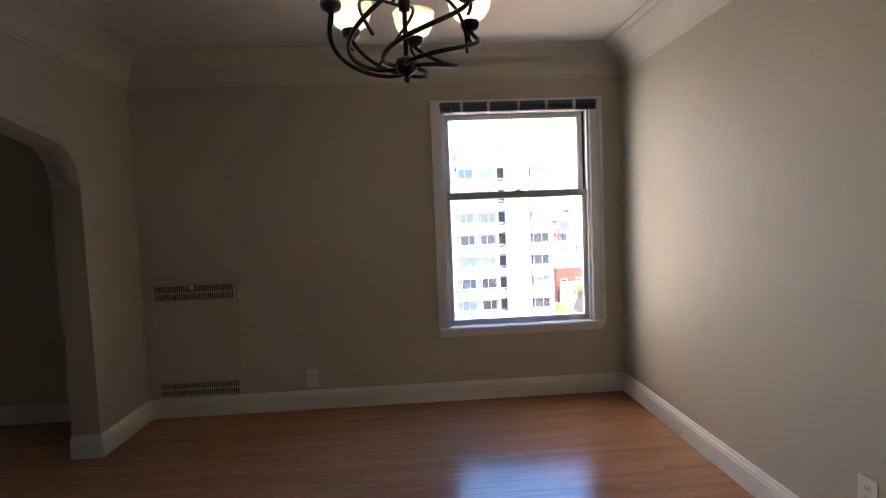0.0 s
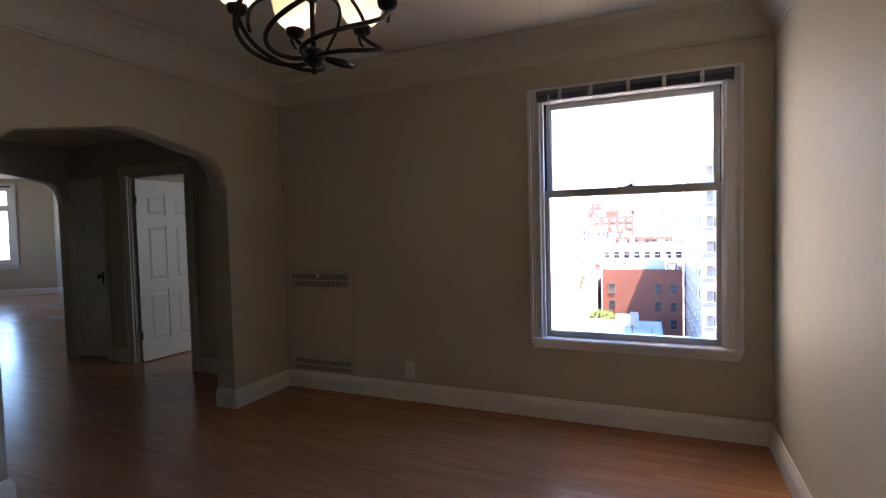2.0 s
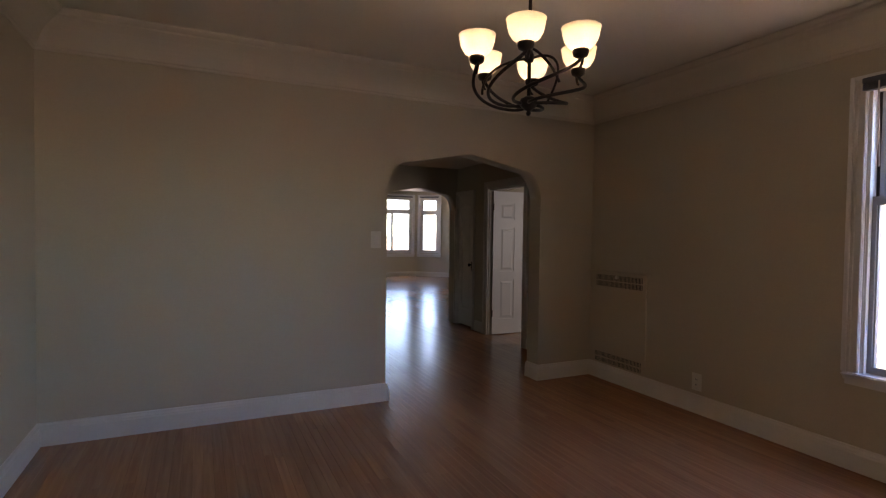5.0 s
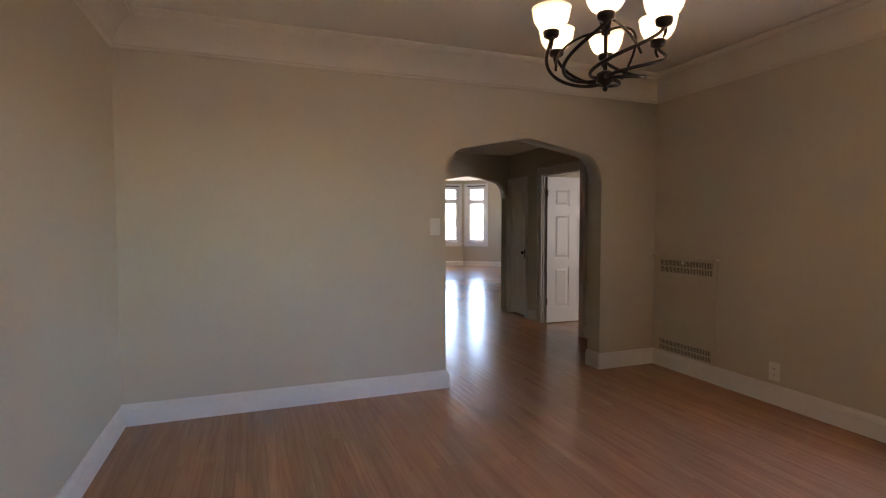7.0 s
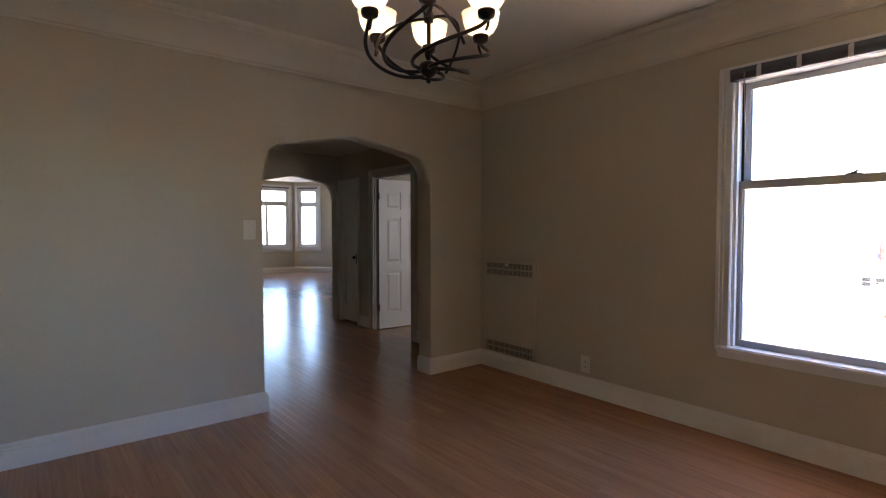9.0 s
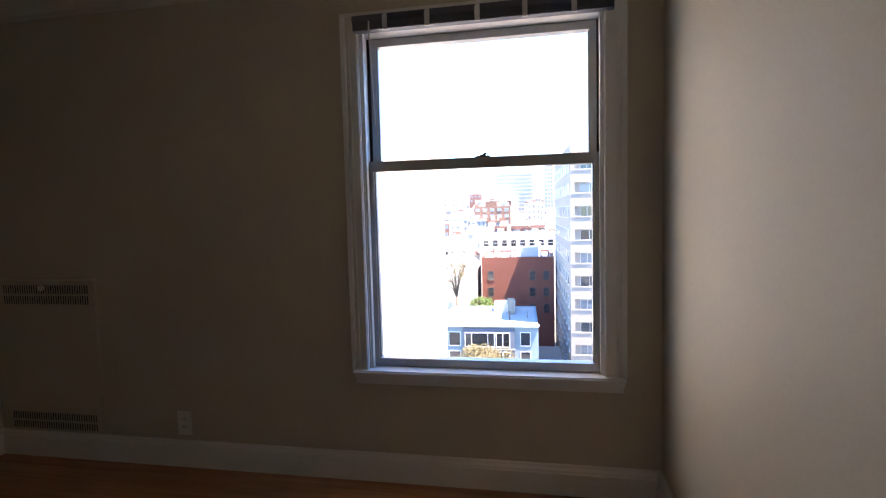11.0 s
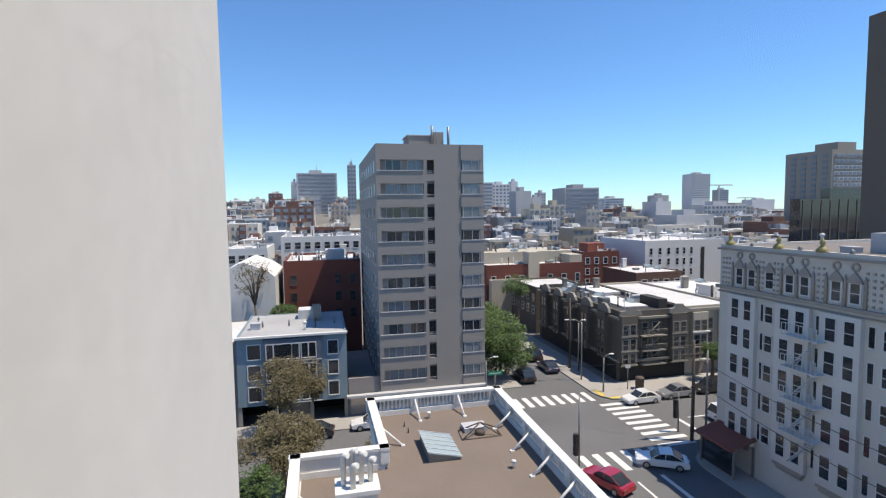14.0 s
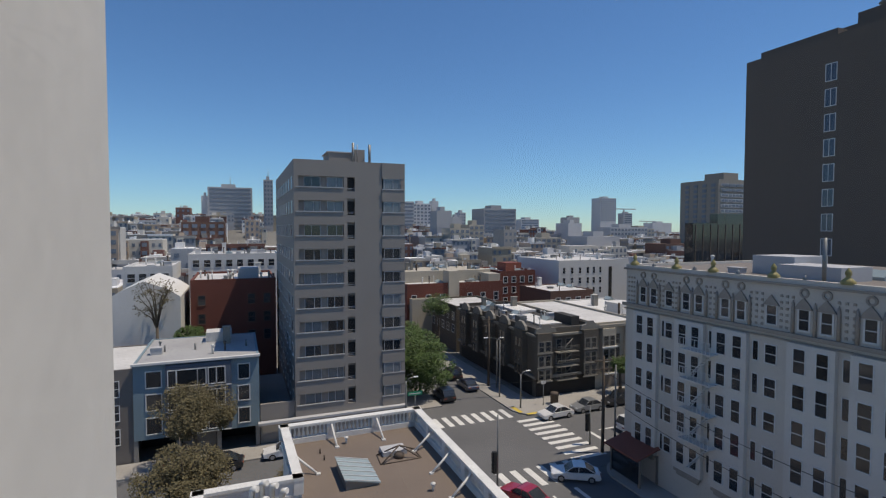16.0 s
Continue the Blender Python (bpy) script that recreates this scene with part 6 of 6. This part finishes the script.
tree((24.9, 80.0, KZ), 6.4, 4.6, M_LEAF, "large dense green street tree beside the tower", 22000, 6, 0.3, 0.85)
tree((-8.6, 77.5, -19.0), 13.4, 3.2, M_OLIVE, "nearly bare spreading tree before the white hall", 900, 7, 0.25, 1.2, True)
tree((-4.9, 79.5, -19), 6.6, 1.9, M_LEAF, "green garden tree behind the blue house", 4000, 8)
tree((37.0, 96.0, GZ), 9.5, 3.0, M_LEAF, "dark green street tree down the side street", 4000, 9)
tree((51.5, 61.8, KZ), 4.6, 1.6, M_LEAF, "small green street tree before the beige building", 2500, 10)


# ---- parked and waiting cars ----
def car(paint, label, m, suv=False):
    t = thing("car", (0, 0, 0), label, "car", "cars on the street")
    L, W, H = (4.5, 1.8, 1.45) if not suv else (4.7, 1.9, 1.72)
    zb = 0.28
    b = bmesh.new()
    hood, tail = 0.82, (0.92 if not suv else 1.02)
    side = [(-L / 2, zb + 0.1), (-L / 2 + 0.12, zb), (L / 2 - 0.1, zb), (L / 2, zb + 0.12), (L / 2 - 0.04, 0.68), (L / 2 - 0.45, hood - 0.04), (L * 0.21, hood + 0.08), (-L * 0.32, tail), (-L / 2 + 0.1, tail - 0.04), (-L / 2, 0.7)]
    extrude(b, [(x, -W / 2, z) for x, z in side], (0, W, 0))
    bevel(b, 0.07, 2)
    part("body", b, paint, t)
    back = -L * 0.40 if not suv else -L * 0.47
    low = [(L * 0.22, hood + 0.05), (L * 0.07, H - 0.05), (-L * 0.05, H), (-L * 0.20, H - 0.02), (back, tail - 0.02)] if not suv else [(L * 0.22, hood + 0.05), (L * 0.08, H - 0.05), (-L * 0.05, H), (-L * 0.38, H - 0.03), (back, tail - 0.02)]
    b = bmesh.new()
    extrude(b, [(x, -W / 2 + 0.16, z) for x, z in low], (0, W - 0.32, 0))
    part("cabin_glass", b, M_PANE, t, "dark glass cabin")
    b = bmesh.new()
    roof = [(L * 0.055, H - 0.055), (-L * 0.05, H), (low[3][0], low[3][1])]
    extrude(b, [(x, -W / 2 + 0.15, z - 0.02) for x, z in roof] + [(x, -W / 2 + 0.15, z + 0.025) for x, z in roof[::-1]], (0, W - 0.30, 0))
    part("roof", b, paint, t)
    for s in (-1, 1):
        for x0, x1, z0, z1 in ((L * 0.22, L * 0.06, hood + 0.05, H - 0.03), (-L * 0.05, -L * 0.06, hood + 0.05, H - 0.01), (low[3][0], back, H - 0.03, tail)):
            b = bmesh.new()
            tube(b, [(x0, s * (W / 2 - 0.155), z0), (x1, s * (W / 2 - 0.155), z1)], 0.035, 6)
            part("pillar", b, paint, t)
        for x in (L * 0.30, -L * 0.31):
            b = bmesh.new()
            tube(b, [(x, s * (W / 2 - 0.2), 0.33), (x, s * (W / 2 + 0.01), 0.33)], 0.33, 16)
            w = part("wheel", b, M_TYRE, t)
            b = bmesh.new()
            tube(b, [(x, s * (W / 2 + 0.005), 0.33), (x, s * (W / 2 + 0.02), 0.33)], 0.21, 12)
            part("rim", b, M_RIM, w)
        part("headlight", boxes((L / 2 - 0.14, L / 2 - 0.005, s * (W / 2 - 0.3) - 0.18, s * (W / 2 - 0.3) + 0.18, 0.6, 0.72)), M_FRAME, t)
        part("tail_light", boxes((-L / 2 - 0.01, -L / 2 + 0.1, s * (W / 2 - 0.3) - 0.2, s * (W / 2 - 0.3) + 0.2, 0.66, 0.8)), M_TILE, t)
        part("mirror", boxes((L * 0.15, L * 0.19, s * (W / 2 + 0.06) - 0.09, s * (W / 2 + 0.06) + 0.09, 0.9, 1.02)), paint, t)
    t.matrix_basis = m
    return t


def paint(name, c, metal=0.2):
    return mat(name, c, 0.3, metal, var=0.03, bump=0, coat=1.0)


P_WHITE, P_SILVER, P_BLACK, P_RED, P_NAVY = paint("white_car_paint", (0.65, 0.65, 0.65), 0), paint("silver_car_paint", (0.36, 0.37, 0.38), 0.5), paint("black_car_paint", (0.02, 0.02, 0.023)), paint("red_car_paint", (0.32, 0.012, 0.02), 0.1), paint("dark_blue_car_paint", (0.03, 0.04, 0.08))
RZ0 = GZ + 0.002
car(P_WHITE, "white saloon car waiting across the crossing", pose(37.6, 57.4, RZ0, 0, 0, 182))
car(P_SILVER, "silver car parked at the kerb", pose(42.9, 58.0, RZ0, 0, 0, 180))
car(P_BLACK, "black sport utility car parked at the kerb", pose(48.4, 58.4, RZ0, 0, 0, 180), True)
car(P_WHITE, "white saloon car driving through the shade", pose(30.2, 43.4, RZ0, 0, 0, 150))
car(P_RED, "red car stopped on the zebra crossing", pose(23.6, 41.6, RZ0, 0, 0, 112))
car(P_BLACK, "black car parked before the blue house", pose(-0.9, 57.8, RZ0, 0, 0, 175))
car(P_WHITE, "white car parked before the garage", pose(5.4, 58.6, RZ0, 0, 0, 178))
car(P_NAVY, "dark blue car parked in the side street", pose(32.2, 72, RZ0, 0, 0, 90))
car(P_BLACK, "black car parked in the side street", pose(32.2, 78, RZ0, 0, 0, 90), True)
car(P_SILVER, "silver car parked further up the side street", pose(30.0, 86, RZ0, 0, 0, 90))
car(P_BLACK, "dark car parked along the tower", pose(27.2, 69, RZ0, 0, 0, 90), True)
car(P_SILVER, "silver car parked in the shaded street", pose(41.5, 47.5, RZ0, 0, 0, 0))
car(P_WHITE, "white van-like car parked in the shaded street", pose(44.0, 50.6, RZ0, 0, 0, 0), True)


# ---- poles, signals, signs and wires ----
def street_lamp(loc, h, arm, label):
    t = thing("street_lamp", loc, label, "street lamp")
    b = bmesh.new()
    tube(b, [(0, 0, 0), (0, 0, h)], [0.12, 0.08], 8)
    part("pole", b, M_POLE, t)
    b = bmesh.new()
    tube(b, [(0, 0, h - 0.1), (arm * 0.4, 0, h + 0.3), (arm, 0, h + 0.4)], 0.05, 6)
    part("arm", b, M_POLE, t)
    b = boxes((arm - 0.1, arm + 0.5, -0.14, 0.14, h + 0.34, h + 0.46))
    bevel(b, 0.03, 1)
    part("lamp_head", b, M_FRAME, t)


street_lamp((34.6, 66.5, KZ), 8.0, -2.4, "grey street lamp with a curved arm at the corner")
street_lamp((19.0, 60.4, KZ), 5.6, 1.0, "grey street lamp by the street sign")
street_lamp((36.0, 70.0, KZ), 7.0, 0.6, "grey street lamp before the corner building")
street_lamp((35.0, 61.5, KZ), 4.4, 0.9, "short grey lamp post at the corner")


def signal(loc, h, label, heads=(3.0, 2.0)):
    t = thing("traffic_signal", loc, label, "traffic signal")
    b = bmesh.new()
    tube(b, [(0, 0, 0), (0, 0, h)], [0.1, 0.07], 8)
    part("pole", b, M_POLE, t)
    for z in heads:
        b = boxes((-0.5, -0.15, -0.18, 0.18, z - 0.5, z + 0.5))
        bevel(b, 0.04, 1)
        hd = part("signal_head", b, M_TYRE, t)
        for k in (-0.3, 0, 0.3):
            b = bmesh.new()
            tube(b, [(-0.5, 0, z + k), (-0.58, 0, z + k)], 0.11, 8)
            part("lens", b, M_DARK, hd)


signal((22.5, 44.4, GZ), 6.8, "grey traffic signal pole beside the zebra crossing")
signal((36.4, 49.2, KZ - 0.15), 4.2, "traffic signal on the shaded corner")


def utility_pole(loc, h, label):
    t = thing("utility_pole", loc, label, "utility pole")
    b = bmesh.new()
    tube(b, [(0, 0, 0), (0.05, 0, h * 0.5), (0, 0, h)], [0.19, 0.16, 0.12], 10)
    part("pole", b, M_TIMBER, t)
    for z in (h - 0.5, h - 1.4):
        part("crossarm", boxes((-1.1, 1.1, -0.07, 0.07, z - 0.07, z + 0.07)), M_TIMBER, t)
        for x in (-0.95, -0.5, 0.5, 0.95):
            b = bmesh.new()
            lathe(b, [(0.03, z + 0.07), (0.06, z + 0.12), (0.04, z + 0.22), (0, z + 0.24)], 8, (x, 0, 0))
            part("insulator", b, M_POLE, t)


utility_pole((36.3, 47.0, KZ - 0.1), 10.2, "weathered timber utility pole on the shaded corner")
utility_pole((35.4, 71.5, KZ - 0.1), 10.5, "weathered timber utility pole in the side street")
for x, y, h in ((37.4, 46.4, 9.2), (37.2, 44.6, 6.6)):
    t = thing("steel_pole", (x, y, KZ), "plain grey steel pole on the shaded corner", "pole")
    b = bmesh.new()
    tube(b, [(0, 0, -0.15), (0, 0, h)], [0.11, 0.08], 8)
    part("shaft", b, M_POLE, t)
t = thing("street_sign", (20.3, 61.0, KZ), "green street name sign on a thin post", "street sign")
b = bmesh.new()
tube(b, [(0, 0, -0.15), (0, 0, 3.6)], 0.05, 8)
part("post", b, M_POLE, t)
sg = part("plate", boxes((-0.9, 0.9, -0.03, 0.03, 3.6, 4.05)), M_GREEN, t, "green enamel plate")
part("lettering", boxes((-0.7, 0.7, -0.04, -0.031, 3.78, 3.88)), M_LINE, sg)
t = thing("litter_bin", (40.0, 61.2, KZ), "dark grey pavement litter bin", "litter bin")
b = bmesh.new()
lathe(b, [(0.0, 0), (0.5, 0), (0.55, 1.3), (0.6, 1.35), (0.5, 1.55), (0.0, 1.6)], 14)
part("drum", b, M_TIMBER, t)
t = thing("corner_sign", (38.4, 61.4, KZ), "thin parking sign post on the corner pavement", "street sign")
b = bmesh.new()
tube(b, [(0, 0, -0.15), (0, 0, 3.2)], 0.05, 8)
part("post", b, M_POLE, t)
part("plate", boxes((-0.35, 0.35, -0.03, 0.03, 2.8, 3.2)), M_FRAME, t)


def wire(a, c, sag):
    pts = []
    for k in range(13):
        s = k / 12
        p = Vector(a).lerp(Vector(c), s)
        p.z -= sag * 4 * s * (1 - s)
        pts.append(p)
    b = bmesh.new()
    tube(b, pts, 0.025, 4)
    t = thing("overhead_wire", (0, 0, 0), "sagging black overhead wire across the street", "wire")
    part("strand", b, M_TYRE, t)


wire((36.2, 47.0, -12.3), (35.4, 71.5, -12.0), 0.7)
wire((37.1, 47.0, -12.3), (36.2, 71.5, -12.0), 0.8)
wire((36.2, 47.0, -13.2), (33.0, 12.0, -12.6), 1.2)
wire((36.2, 47.0, -15.6), (33.5, 12.0, -14.8), 1.4)
wire((36.2, 47.0, -13.2), (19.0, 60.4, -16.4), 0.8)


# the streets stand at a slight angle to the apartment's walls
TURN = Matrix.Translation((0.98, 4.335, 0)) @ Matrix.Rotation(radians(1.95), 4, "Z") @ Matrix.Translation((-0.98, -4.4, 0))
for ob in list(scene.objects):
    if ob.parent is None and ob.name not in INSIDE and ob.name != "own_facade":
        ob.matrix_basis = TURN @ ob.matrix_basis


# ---- oak strip floor ----
floor = solid("floor", boxes((-14.2, XE, -0.5, YN, -0.12, -0.02), (-14.2, -0.3, YN, 9.0, -0.12, -0.02), (XE, 3.4, -0.5, 1.4, -0.12, -0.02)), M_GAP, "varnished orange-brown oak strip floor", "floor", "structure")
rng = random.Random(7)
BW, GAP = 0.0572, 0.0004


def board_mesh(name, dims):
    verts, faces = [], []
    for x0, x1, y0, y1 in dims:
        k = len(verts)
        e = 0.0006
        verts += [(x0, y0, -0.02), (x1, y0, -0.02), (x1, y1, -0.02), (x0, y1, -0.02), (x0, y0, -e), (x1, y0, -e), (x1, y1, -e), (x0, y1, -e),
                  (x0 + e, y0 + e, 0), (x1 - e, y0 + e, 0), (x1 - e, y1 - e, 0), (x0 + e, y1 - e, 0)]
        faces += [(k + 8, k + 9, k + 10, k + 11)] + [(k + a, k + b, k + 4 + b, k + 4 + a) for a, b in ((0, 1), (1, 2), (2, 3), (3, 0))] + [(k + 4 + a, k + 4 + b, k + 8 + b, k + 8 + a) for a, b in ((0, 1), (1, 2), (2, 3), (3, 0))]
    me = bpy.data.meshes.new(name)
    me.from_pydata(verts, [], faces)
    me.materials.append(M_OAK)
    return me


rest = []
lengths = (0.9, 1.2, 1.5, 1.8, 2.1)
shared = {}


def lay(x0, x1, y0, rows, near):
    for r in range(rows):
        x = x0 - rng.random() * 0.8
        y = y0 + r * BW
        while x < x1:
            ln = rng.choice(lengths)
            a, b = max(x, x0), min(x + ln, x1)
            x += ln
            if b - a < 0.12:
                a = max(x0, a - 0.12) if b - a < 0 else a
            if b - a <= 0.02:
                continue
            if near and (b - a) == ln:
                if ln not in shared:
                    shared[ln] = board_mesh("plank", [(0, ln - GAP, 0, BW - GAP)])
                p = new("plank", shared[ln])
                p.parent = floor
                p.location = (a, y, 0)
            elif near:
                p = new("plank", board_mesh("plank", [(0, b - a - GAP, 0, BW - GAP)]))
                p.parent = floor
                p.location = (a, y, 0)
            else:
                rest.append((a, b - GAP, y, y + BW - GAP))


lay(XW - 0.02, XE, YS, 80, True)
lay(XE, 3.4, YS, 30, False)
lay(-14.0, XW - 0.02, -0.6, 158, False)
fr = new("planks", board_mesh("planks", rest))
fr.parent = floor
tagged(fr, kind="stuff")
